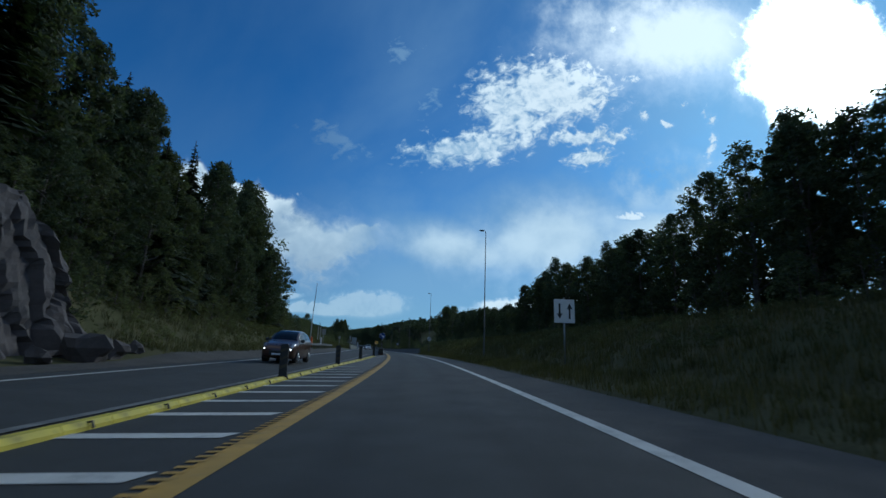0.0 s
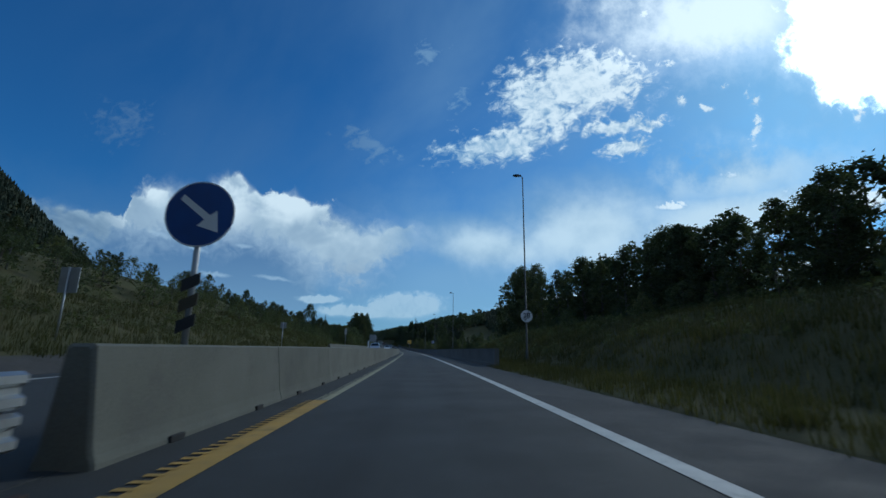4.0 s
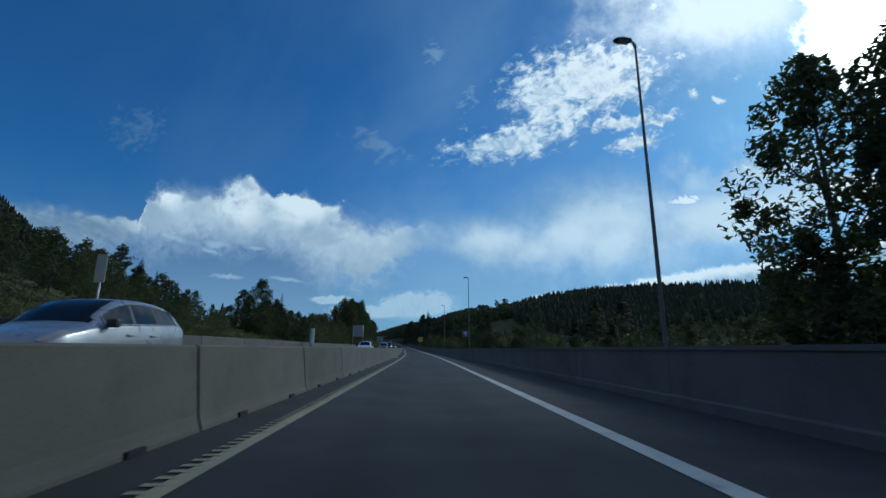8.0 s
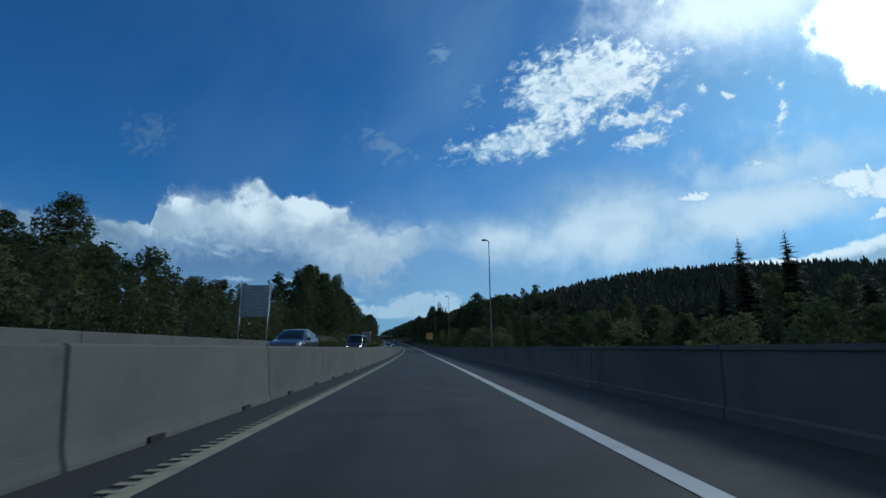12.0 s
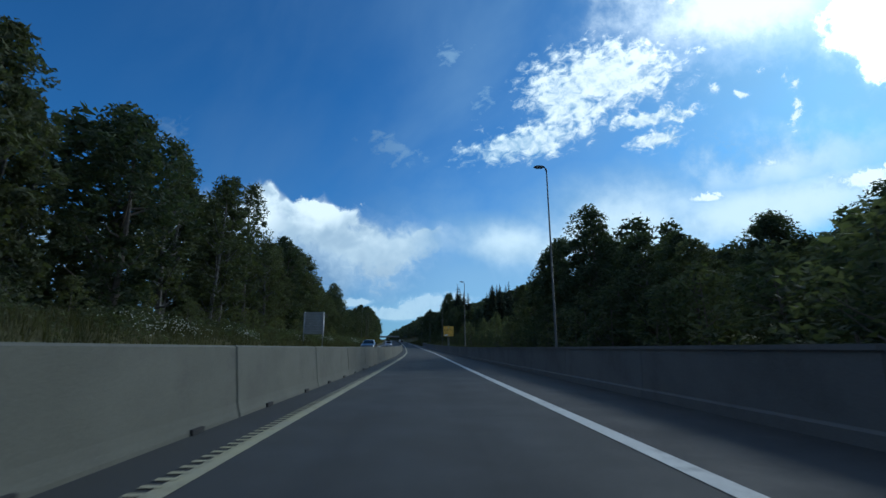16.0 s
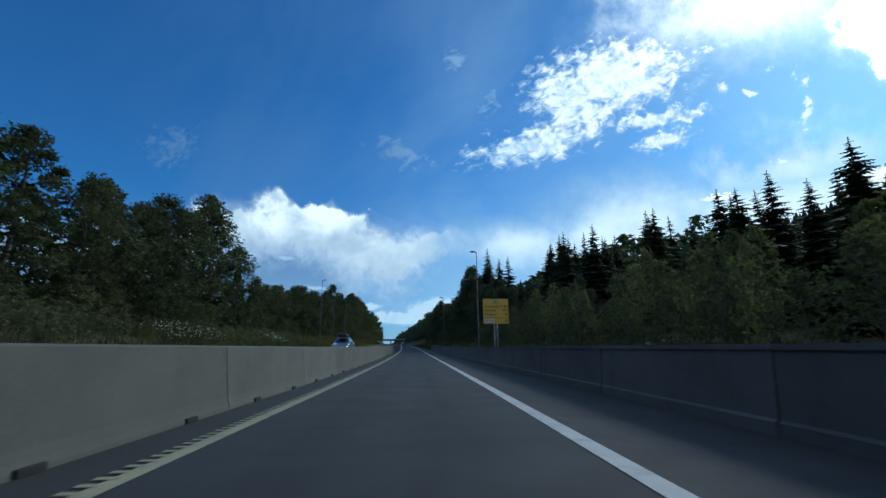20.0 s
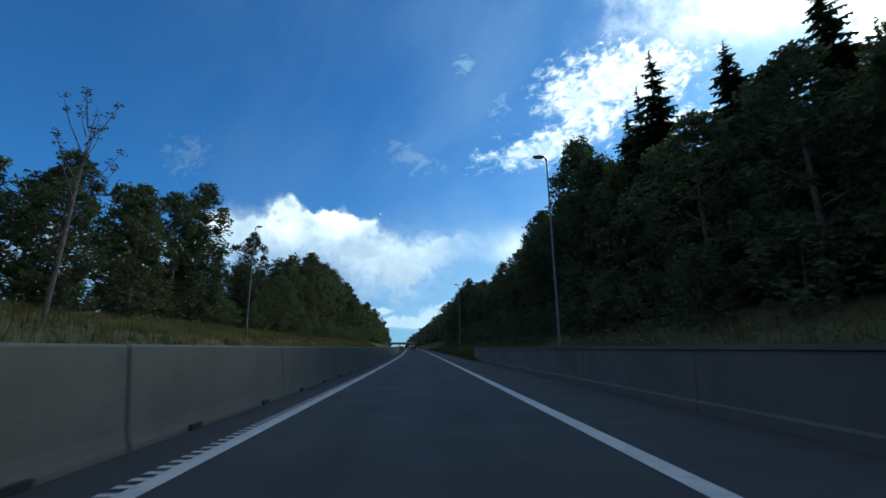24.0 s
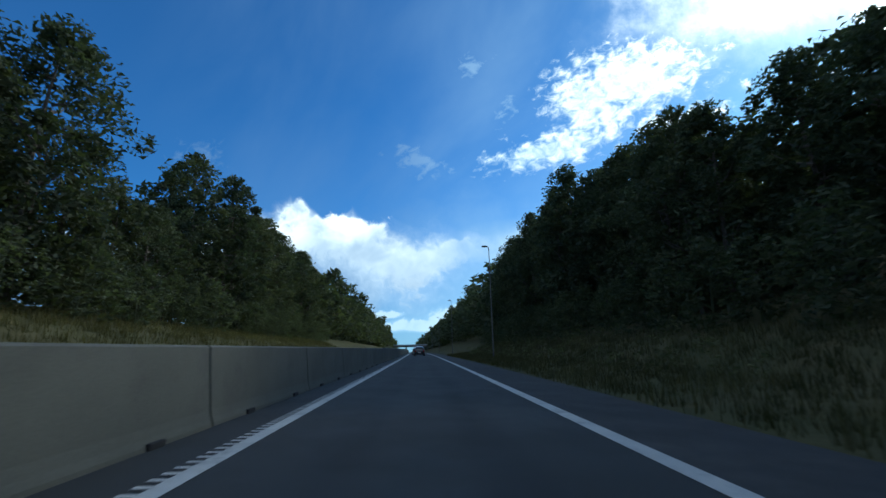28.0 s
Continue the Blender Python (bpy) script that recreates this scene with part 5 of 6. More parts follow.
# ---- crash cushion and its sign ----
cushion = thing("crash_cushion", F(78, -3.5), "grey corrugated steel crash cushion with a dark scuffed nose", "crash cushion")
part("nose", Geo().box(-0.36, 0.36, -0.35, 0.15, 0.28, 1.0, 0.08).out("nose", BLACK_PLASTIC), cushion, "black plastic nose with dull chevrons")
for z in (0.35, 0.6):
    part("chevron", Geo().prism([(-0.3, z), (0.0, z + 0.16), (0.3, z), (0.3, z + 0.12), (0.0, z + 0.28), (-0.3, z + 0.12)], -0.365, -0.356).out("chevron", RED_PLASTIC), cushion)
wave = [(0.0, 0.0), (0.05, 0.03), (0.05, 0.09), (0.0, 0.12), (0.0, 0.17), (0.05, 0.20), (0.05, 0.26), (0.0, 0.29), (-0.012, 0.29), (0.03, 0.25), (0.03, 0.21), (-0.02, 0.18), (-0.02, 0.11), (0.03, 0.08), (0.03, 0.04), (-0.02, 0.0)]
for j in range(5):
    y = 0.2 + 1.35 * j
    for side in (-1, 1):
        for z in (0.38, 0.69):
            me = Geo().prism([(side * (0.34 + 0.012 * (j % 2) + x), z + q) for x, q in wave], y, y + 1.4).out("side_panel", GALV)
            part("side_panel", me, cushion)
    part("frame", Geo().box(-0.33, 0.33, y + 1.2, y + 1.28, 0.05, 0.98).out("frame", RUST), cushion)
    for side in (-1, 1):
        part("skid", Geo().box(side * 0.42 - 0.05, side * 0.42 + 0.05, y + 0.95, y + 1.5, 0.0, 0.07, 0.015).out("skid", RUST), cushion)
part("rail", Geo().box(-0.1, 0.1, 0.0, 7.1, 0.02, 0.1, 0.01).out("rail", RUST), cushion)


def sign_post(height, r=0.045):
    return Geo().tube([(0, 0, -0.3), (0, 0, height)], [r, r], 10).out("post", GALV, True)


def lettering(name, text, size, x, z, y, mat, parent, align="LEFT"):
    """Letters in relief on a sign's face, which looks along -y."""
    cu = bpy.data.curves.new(name, "FONT")
    cu.body, cu.size, cu.align_x, cu.align_y, cu.extrude = text, size, align, "CENTER", 0.003
    ob = new("letters_draft", cu)
    dg = bpy.context.evaluated_depsgraph_get()
    me = bpy.data.meshes.new_from_object(ob.evaluated_get(dg))
    bpy.data.objects.remove(ob)
    me.materials.clear()
    me.materials.append(mat)
    me.transform(Matrix.Translation((x, y, z)) @ Matrix.Rotation(math.pi / 2, 4, "X"))
    return part(name, me, parent)


keep = thing("direction_sign", F(88, -3.46, 1.0, lean=False), "round blue sign with a white diagonal arrow on a post", "road sign")
part("post", sign_post(2.6), keep)
plate = part("plate", Geo().disc(0.52, -0.07, -0.055, cz=2.15).out("plate", SIGN_BLUE), keep)
part("arrow", Geo().prism([(-0.26, 2.45), (-0.31, 2.37), (0.08, 2.06), (-0.02, 1.96), (0.3, 1.86), (0.26, 2.2), (0.16, 2.13)], -0.076, -0.071).out("arrow", SIGN_WHITE), plate, "white arrow pointing down to the right")
part("rim", Geo().tube([(0.51 * math.cos(a), -0.062, 2.15 + 0.51 * math.sin(a)) for a in np.linspace(0, 6.2832, 29)], [0.014] * 29, 5).out("rim", SIGN_WHITE), plate)
for z in (0.35, 0.65, 0.95):
    part("marker_plate", Geo().prism([(-0.13, z), (0.13, z + 0.12), (0.13, z + 0.3), (-0.13, z + 0.18)], -0.065, -0.05).out("marker_plate", BLACK_PLASTIC if z != 0.65 else RED_PLASTIC), keep)

# end of the 70 limit, on the lamp post at the start of the parapet
lim = thing("speed_sign", F(112.7, 7.6, 0, lean=False), "round white sign, black 70 struck through with slanted black bars", "road sign")
plate = part("plate", Geo().disc(0.42, -0.14, -0.125, cz=3.45).out("plate", SIGN_WHITE), lim)
lettering("numerals", "70", 0.5, 0, 3.45, -0.143, SIGN_BLACK, plate, "CENTER")
for k in (-2, -1, 0, 1, 2):
    half = math.sqrt(0.36 ** 2 - (0.055 * k) ** 2)
    c, s_ = math.cos(radians(55)), math.sin(radians(55))
    ox, oz = -s_ * 0.055 * k, c * 0.055 * k
    w = 0.011
    part("bar", Geo().prism([(ox - c * half - s_ * w, 3.45 + oz - s_ * half + c * w), (ox - c * half + s_ * w, 3.45 + oz - s_ * half - c * w), (ox + c * half + s_ * w, 3.45 + oz + s_ * half - c * w), (ox + c * half - s_ * w, 3.45 + oz + s_ * half + c * w)], -0.15, -0.147).out("bar", SIGN_BLACK), plate)
part("clamp", Geo().box(-0.1, 0.1, -0.125, 0.1, 3.4, 3.5, 0.01).out("clamp", GALV), lim)

# two-way traffic board
two = thing("lane_sign", F(31, 7.6, 0.6, lean=False), "square white board with two black arrows, one down and one up", "road sign")
part("post", sign_post(3.3), two)
plate = part("plate", Geo().box(-0.56, 0.56, -0.08, -0.055, 1.95, 3.2, 0.02).out("plate", SIGN_WHITE), two)
for x, up_ in ((-0.26, -1), (0.28, 1)):
    pts = [(-0.05, -0.4), (0.05, -0.4), (0.05, 0.15), (0.16, 0.1), (0.0, 0.42), (-0.16, 0.1), (-0.05, 0.15)]
    part("arrow", Geo().prism([(x + px, 2.57 + up_ * pz) for px, pz in pts], -0.088, -0.082).out("arrow", SIGN_BLACK), plate, "black arrow")

# blue camera sign on a lamp post
blue_ = thing("camera_sign", F(215.8, 6.5, 0, lean=False), "square blue sign with a white camera symbol on a lamp post", "road sign")
plate = part("plate", Geo().box(-0.36, 0.36, -0.13, -0.11, 2.9, 3.68, 0.02).out("plate", SIGN_BLUE), blue_)
for z in (2.93, 3.625):
    part("border", Geo().prism([(-0.33, z), (0.33, z), (0.33, z + 0.022), (-0.33, z + 0.022)], -0.137, -0.132).out("border", SIGN_WHITE), plate)
for x in (-0.33, 0.308):
    part("border", Geo().prism([(x, 2.955), (x + 0.022, 2.955), (x + 0.022, 3.622), (x, 3.622)], -0.137, -0.132).out("border", SIGN_WHITE), plate)
part("camera_symbol", Geo().prism([(-0.2, 3.3), (0.2, 3.3), (0.2, 3.5), (0.09, 3.5), (0.06, 3.57), (-0.06, 3.57), (-0.09, 3.5), (-0.2, 3.5)], -0.138, -0.132).out("camera_symbol", SIGN_WHITE), plate)
part("lens_symbol", Geo().disc(0.06, -0.143, -0.139, 18, 0, 3.4).out("lens_symbol", SIGN_BLUE), plate)
for z in (3.26, 3.17, 3.08):
    arc = [((0.25 - (3.26 - z) * 0.6) * math.sin(a), z - 0.08 * math.cos(a)) for a in np.linspace(-1.1, 1.1, 9)]
    part("wave", Geo().prism(arc + [(x, q + 0.035) for x, q in reversed(arc)], -0.138, -0.132).out("wave", SIGN_WHITE), plate)
part("clamp", Geo().box(-0.1, 0.1, -0.11, 0.1, 3.25, 3.33, 0.01).out("clamp", GALV), blue_)

# yellow distance board
dist = thing("distance_sign", F(404, 8.5, -0.4, 2, lean=False), "large yellow distance board with black lettering on a lattice post", "road sign")
mast = Geo()
for x, y in ((-0.16, -0.16), (0.16, -0.16), (0.16, 0.16), (-0.16, 0.16)):
    mast.tube([(x, y, -0.5), (x, y, 6.3)], [0.03, 0.03], 6)
for i in range(17):
    z = 0.1 + 0.36 * i
    for (ax, ay), (bx, by) in (((-0.16, -0.16), (0.16, -0.16)), ((0.16, -0.16), (0.16, 0.16)), ((0.16, 0.16), (-0.16, 0.16)), ((-0.16, 0.16), (-0.16, -0.16))):
        mast.tube([(ax, ay, z), (bx, by, z + 0.36)], [0.014, 0.014], 4, False)
part("lattice_post", mast.out("lattice_post", GALV), dist)
board = part("board", Geo().box(-1.3, 1.3, -0.26, -0.2, 3.85, 6.35, 0.02).out("board", SIGN_YELLOW), dist)
part("divider", Geo().box(-1.26, 1.26, -0.268, -0.262, 4.42, 4.45).out("divider", SIGN_BLACK), board)
road_no = part("route_panel", Geo().box(-0.26, 0.22, -0.275, -0.262, 5.9, 6.17, 0.004).out("route_panel", SIGN_GREEN), board, "green route number panel")
lettering("route_letters", "E18", 0.27, -0.02, 6.03, -0.279, SIGN_WHITE, road_no, "CENTER")
for word, num, z in (("Kristiansand", "164", 5.58), ("Arendal", "102", 5.2), ("Kragerø", "46", 4.8)):
    lettering("place_name", word, 0.36, -1.15, z, -0.265, SIGN_BLACK, board)
    lettering("distance", num, 0.36, 1.2, z, -0.265, SIGN_BLACK, board, "RIGHT")
exit_p = part("exit_panel", Geo().box(-1.1, -0.2, -0.275, -0.262, 3.96, 4.33, 0.004).out("exit_panel", SIGN_WHITE), board, "white exit number panel")
lettering("exit_number", "51", 0.34, -0.3, 4.14, -0.279, SIGN_BLACK, exit_p, "RIGHT")
part("exit_arrow", Geo().prism([(-0.98, 4.02), (-0.92, 4.02), (-0.92, 4.13), (-0.8, 4.22), (-0.8, 4.15), (-0.76, 4.15), (-0.76, 4.29), (-0.9, 4.29), (-0.9, 4.25), (-0.84, 4.25), (-0.98, 4.15)], -0.282, -0.277).out("exit_arrow", SIGN_BLACK), exit_p)
lettering("distance", "1,5", 0.3, 1.15, 4.14, -0.265, SIGN_BLACK, board, "RIGHT")


def sign_back(s, u, w, h, z0, legs, label, slats=True, face=None):
    """A board for the other direction, seen from behind: sheet, ribs and legs."""
    m = Matrix.Translation(G(s, u)) @ Matrix.Rotation(along(s)[3], 4, "Z")
    b = thing("sign_board", m, label, "road sign")
    part("sheet", Geo().box(-w / 2, w / 2, 0.0, 0.04, z0, z0 + h, 0.01).out("sheet", face or SIGN_BACK), b)
    if slats:
        for i in range(int(h / 0.28)):
            part("rib", Geo().box(-w / 2 + 0.03, w / 2 - 0.03, -0.035, -0.002, z0 + 0.1 + 0.28 * i, z0 + 0.14 + 0.28 * i).out("rib", GALV), b)
    back = 0.09 if face else -0.08
    for x in ((0,) if legs == 1 else (-w * 0.45, w * 0.45)):
        part("leg", Geo().tube([(x, back, -0.5), (x, back, z0 + h)], [0.07 if slats else 0.04] * 2, 8).out("leg", GALV, True), b)
    return b


sign_back(257, -13.2, 2.5, 2.6, 3.3, 2, "back of a large grey sign board on two posts")
sign_back(340.5, -12.4, 2.4, 2.5, 1.6, 2, "back of a ribbed grey sign board by the wood")
sign_back(101, -15.0, 0.8, 1.1, 2.0, 1, "back of a small dark sign on a post", False)
sign_back(169.5, -13.0, 0.42, 1.15, 2.9, 1, "narrow pale grey panel on a post", False, PALE_PANEL)
sign_back(130, -14.0, 0.6, 0.6, 2.0, 1, "back of a small sign on a post", False)

# ---- raised gate, cabinets and guard rail on the far verge ----
gate = thing("barrier_gate", Matrix.Translation(G(77.5, -14)), "orange barrier gate cabinet with a raised black and white boom", "barrier gate")
part("cabinet", Geo().box(-0.3, 0.3, -0.28, 0.28, -0.1, 1.15, 0.04).out("cabinet", ORANGE), gate)
part("hood", Geo().prism([(-0.34, 1.15), (0.34, 1.15), (0.1, 1.5), (-0.1, 1.5)], -0.3, 0.3).out("hood", ORANGE), gate)
part("boom", Geo().tube([(0, -0.34, 1.0), (0.05, -0.34, 5.2)], [0.075, 0.06], 8).out("boom", SIGN_WHITE, True), gate)
part("boom_tip", Geo().tube([(0.05, -0.34, 5.2), (0.22, -0.34, 9.4)], [0.06, 0.035], 8).out("boom_tip", BLACK_PLASTIC, True), gate)
part("door", Geo().box(-0.22, 0.22, -0.3, -0.283, 0.1, 1.0, 0.006).out("door", ORANGE), gate)
cab = thing("sensor_post", Matrix.Translation(G(79, -13.0)), "two slim pale posts on dark legs beside a white box", "equipment post")
for x in (-0.2, 0.14):
    part("post", Geo().box(x - 0.07, x + 0.07, -0.06, 0.06, 1.3, 3.35 - 0.1 * (x > 0), 0.01).out("post", PALE_PANEL), cab)
    part("leg", Geo().box(x - 0.035, x + 0.035, -0.035, 0.035, -0.2, 1.3, 0.006).out("leg", RUST), cab, "dark slim leg")
part("box", Geo().box(0.22, 0.46, -0.12, 0.12, 0.75, 1.7, 0.03).out("box", SIGN_WHITE), cab)

rail = thing("guard_rail", Matrix(), "galvanised steel guard rail on posts beside the opposite carriageway", "guard rail", kind="structure")
wprof = [(0.0, 0.45), (0.06, 0.48), (0.06, 0.54), (0.01, 0.58), (0.01, 0.62), (0.06, 0.66), (0.06, 0.72), (0.0, 0.75)]
beam = Geo().prism([(x - 0.004, z) for x, z in wprof] + [(x - 0.02, z) for x, z in reversed(wprof)], 0.0, 3.98).out("beam", DULL_STEEL)
rpost = Geo().box(-0.11, -0.03, -0.04, 0.04, -1.1, 0.72).out("rail_post", DULL_STEEL)
for i in range(11):
    s = 51 + 4 * i
    low_ = 0.76 - 0.04 * max(0, i - 8)
    part("beam", beam, rail, m=F(s, -12.6, low_))
    for d in (0, 2):
        part("rail_post", rpost, rail, m=F(s + d, -12.6, low_))


# ---- cars ----
def paint(name, col, metal=0.4):
    mat = material(name, col, 0.32, metal, other=tuple(0.9 * c for c in col), scale=1.2, stain=tuple(0.6 * c + 0.02 for c in col), stain_scale=1.5)
    mat.node_tree.nodes["Principled BSDF"].inputs["Coat Weight"].default_value = 0.6
    return mat


def loft(rows):
    """Closed cross-sections, each a list of points, skinned and capped."""
    n = len(rows[0])
    v = [p for r in rows for p in r]
    f = [(i * n + k, i * n + (k + 1) % n, (i + 1) * n + (k + 1) % n, (i + 1) * n + k) for i in range(len(rows) - 1) for k in range(n)]
    f += [tuple(range(n - 1, -1, -1)), tuple((len(rows) - 1) * n + k for k in range(n))]
    return v, f


def car(m, label, coat, L=4.3, W=1.78, H=1.5, shape="hatch", box=False):
    """A car whose front looks along +y, standing on its wheels at z = 0: one smooth shell, with the glass laid on it."""
    c = thing("car", m, label, "car", "cars on the road")
    a, r, f0 = W / 2, 0.315, L / 2
    # along the length: share from the front, belt line and roof over H, half width at the belt and at the roof over a
    front = [(0.0, 0.38, 0.40, 0.70, 0.6), (0.012, 0.43, 0.45, 0.80, 0.7), (0.035, 0.48, 0.50, 0.90, 0.78), (0.09, 0.54, 0.56, 0.96, 0.82), (0.18, 0.59, 0.615, 0.985, 0.82), (0.26, 0.62, 0.65, 1.0, 0.82)]
    form = {
        "hatch": front + [(0.34, 0.63, 0.785, 1, 0.79), (0.42, 0.64, 0.895, 1, 0.75), (0.49, 0.645, 0.96, 1, 0.72), (0.60, 0.65, 0.998, 1, 0.71), (0.72, 0.66, 0.99, 1, 0.71), (0.84, 0.67, 0.95, 0.99, 0.70), (0.91, 0.67, 0.89, 0.97, 0.71), (0.96, 0.65, 0.78, 0.94, 0.74), (0.985, 0.6, 0.65, 0.9, 0.78), (1.0, 0.5, 0.52, 0.84, 0.7)],
        "mpv": front[:-1] + [(0.24, 0.62, 0.66, 1.0, 0.82), (0.33, 0.64, 0.84, 1, 0.79), (0.41, 0.65, 0.94, 1, 0.76), (0.5, 0.66, 0.985, 1, 0.73), (0.62, 0.675, 1.0, 1, 0.72), (0.76, 0.69, 0.985, 1, 0.715), (0.88, 0.705, 0.945, 0.99, 0.71), (0.94, 0.7, 0.88, 0.97, 0.72), (0.975, 0.66, 0.74, 0.95, 0.75), (0.99, 0.6, 0.62, 0.92, 0.78), (1.0, 0.5, 0.52, 0.86, 0.72)],
        "sedan": front + [(0.34, 0.63, 0.80, 1, 0.79), (0.40, 0.64, 0.91, 1, 0.75), (0.46, 0.645, 0.975, 1, 0.72), (0.56, 0.65, 1.0, 1, 0.71), (0.66, 0.65, 0.97, 1, 0.71), (0.74, 0.65, 0.87, 0.99, 0.73), (0.81, 0.65, 0.72, 0.98, 0.8), (0.86, 0.65, 0.67, 0.97, 0.82), (0.96, 0.63, 0.65, 0.94, 0.8), (0.99, 0.55, 0.57, 0.9, 0.76), (1.0, 0.45, 0.47, 0.84, 0.7)],
        "van": [(0.0, 0.34, 0.36, 0.74, 0.6), (0.015, 0.42, 0.45, 0.88, 0.75), (0.05, 0.48, 0.50, 0.95, 0.82), (0.12, 0.52, 0.56, 0.985, 0.84), (0.18, 0.53, 0.70, 1, 0.84), (0.25, 0.535, 0.87, 1, 0.83), (0.31, 0.54, 0.96, 1, 0.82), (0.40, 0.54, 1.0, 1, 0.81), (0.92, 0.54, 0.99, 1, 0.81), (0.97, 0.54, 0.96, 0.98, 0.81), (0.99, 0.53, 0.86, 0.96, 0.82), (1.0, 0.45, 0.5, 0.88, 0.8)]}[shape]
    glass = {"hatch": ((0.275, 0.475), ((0.335, 0.52), (0.545, 0.72), (0.745, 0.85)), (0.895, 0.965)), "mpv": ((0.25, 0.45), ((0.32, 0.50), (0.525, 0.70), (0.725, 0.875)), (0.93, 0.975)), "sedan": ((0.275, 0.45), ((0.335, 0.52), (0.545, 0.70)), (0.68, 0.81)), "van": ((0.135, 0.30), ((0.2, 0.40), (0.44, 0.66), (0.69, 0.92)), (0.975, 0.992))}[shape]
    cols = list(zip(*form))

    def half(q):
        """Right half of the cross-section at share q, from the sill to the middle of the roof."""
        zb, zr, wb, wt = (float(np.interp(q, cols[0], k)) for k in cols[1:])
        zb, zr, wb, wt = zb * H, zr * H, wb * a, wt * a
        zl = 0.2 + 0.14 * max(0, 1 - q / 0.06) + 0.14 * max(0, (q - 0.94) / 0.06)
        return [(wb * 0.9, zl), (wb * 0.985, zl + 0.09), (wb, zl + 0.5 * (zb - zl)), (wb * 0.985, zb - 0.05), (wb * 0.955, zb), (wt, zr - 0.05 * H * min(1, (zr - zb) / 0.2)), (wt * 0.86, zr - 0.012), (wt * 0.45, zr + 0.004), (0, zr + 0.012)]

    def ring(q):
        h = half(q)
        y = f0 - L * q
        return [(x, y, z) for x, z in h] + [(-x, y, z) for x, z in h[-2::-1]]

    v, f = loft([ring(q) for q in np.concatenate([np.linspace(0, 0.1, 7)[:-1], np.linspace(0.1, 0.9, 27)[:-1], np.linspace(0.9, 1, 9)])])
    part("body", mesh("body", v, f, coat, True), c)

    def sheet(name, grid, out, mat, label="", lift=0.009):
        """A thin pane laid over the shell."""
        n, k = len(grid), len(grid[0])
        o = Vector(out) * lift
        vs = [Vector(p) + o for g in grid for p in g] + [Vector(p) - o for g in grid for p in g]
        fs = [(i * k + j, i * k + j + 1, (i + 1) * k + j + 1, (i + 1) * k + j) for i in range(n - 1) for j in range(k - 1)]
        fs += [tuple(q + n * k for q in reversed(g)) for g in fs]
        part(name, mesh(name, vs, fs, mat, True), c, label)

    def across(q, wide):
        h = half(q)
        pts = [(x * wide, f0 - L * q, z) for x, z in h[5:]]
        return [(-x, y, z) for x, y, z in pts] + pts[-2::-1]

    sheet("windscreen", [across(q, 0.95) for q in np.linspace(*glass[0], 6)], (0, 0.9, 1.0), GLASS, "dark glass")
    sheet("rear_window", [across(q, 0.9) for q in np.linspace(*glass[2], 4)], (0, -1.0, 0.8), GLASS, "dark glass")
    for side in (-1, 1):
        # black pillars behind the side glass, and a bright trim round it
        rows = []
        for q in np.linspace(glass[1][0][0] - 0.012, glass[1][-1][1] + 0.012, 16):
            h = half(q)
            p0, p1 = (Vector((side * h[i][0], f0 - L * q, h[i][1])) for i in (4, 5))
            rows.append([tuple(p0.lerp(p1, 0.05)), tuple(p0.lerp(p1, 0.5)), tuple(p0.lerp(p1, 0.97))])
        sheet("window_surround", rows, (side, 0, 0.3), BLACK_PLASTIC, "black pillars and seals", 0.005)
        ring_ = [r_[0] for r_ in rows] + [r_[2] for r_ in reversed(rows)] + [rows[0][0]]
        part("window_trim", Geo().tube([(x + side * 0.008, y, z) for x, y, z in ring_], [0.011] * len(ring_), 5, False).out("window_trim", CHROME), c, "bright metal trim")
        for q0, q1 in glass[1]:
            rows = []
            for q in np.linspace(q0, q1, 6):
                h = half(q)
                p0, p1 = (Vector((side * h[i][0], f0 - L * q, h[i][1])) for i in (4, 5))
                rows.append([tuple(p0.lerp(p1, 0.1)), tuple(p0.lerp(p1, 0.5)), tuple(p0.lerp(p1, 0.93))])
            sheet("side_window", rows, (side, 0, 0.3), GLASS, "dark glass")
        zb = half(0.34)[4][1]
        my = f0 - L * (0.31 if shape != "van" else 0.17)
        part("mirror", Geo().box(side * (a + 0.07) - 0.1, side * (a + 0.07) + 0.1, my - 0.07, my + 0.06, zb - 0.03, zb + 0.13, 0.04).out("mirror", BLACK_PLASTIC), c, "black door mirror")
        for q in (glass[1][0][1] - 0.03, glass[1][1][1] - 0.04):
            part("door_handle", Geo().box(side * a - 0.02, side * a + 0.025, f0 - L * q - 0.1, f0 - L * q + 0.1, zb - 0.17, zb - 0.135, 0.008).out("door_handle", coat), c)
        hq = [(q, half(q)) for q in (0.02, 0.05, 0.09, 0.13)]
        sheet("headlight", [[(side * h[3][0] * (1.0 - 0.02 * k), f0 - L * q + 0.02, h[3][1] + 0.02 - (0.12 - 0.08 * k / 3)), (side * h[4][0], f0 - L * q + 0.02, h[4][1] + 0.006), (side * h[5][0] * 0.92, f0 - L * q + 0.02, h[5][1] + 0.02)] for k, (q, h) in enumerate(hq)], (side * 0.6, 0.8, 0.5), LAMP_GLASS)
        h = half(0.03)
        part("daytime_lamp", Geo().box(side * h[3][0] * 0.8 - 0.09, side * h[3][0] * 0.8 + 0.09, f0 - 0.1, f0 - 0.02, h[3][1] - 0.13, h[3][1] - 0.06, 0.015).out("daytime_lamp", DAY_LAMP), c, "lit daytime lamp")
        h = half(0.985)
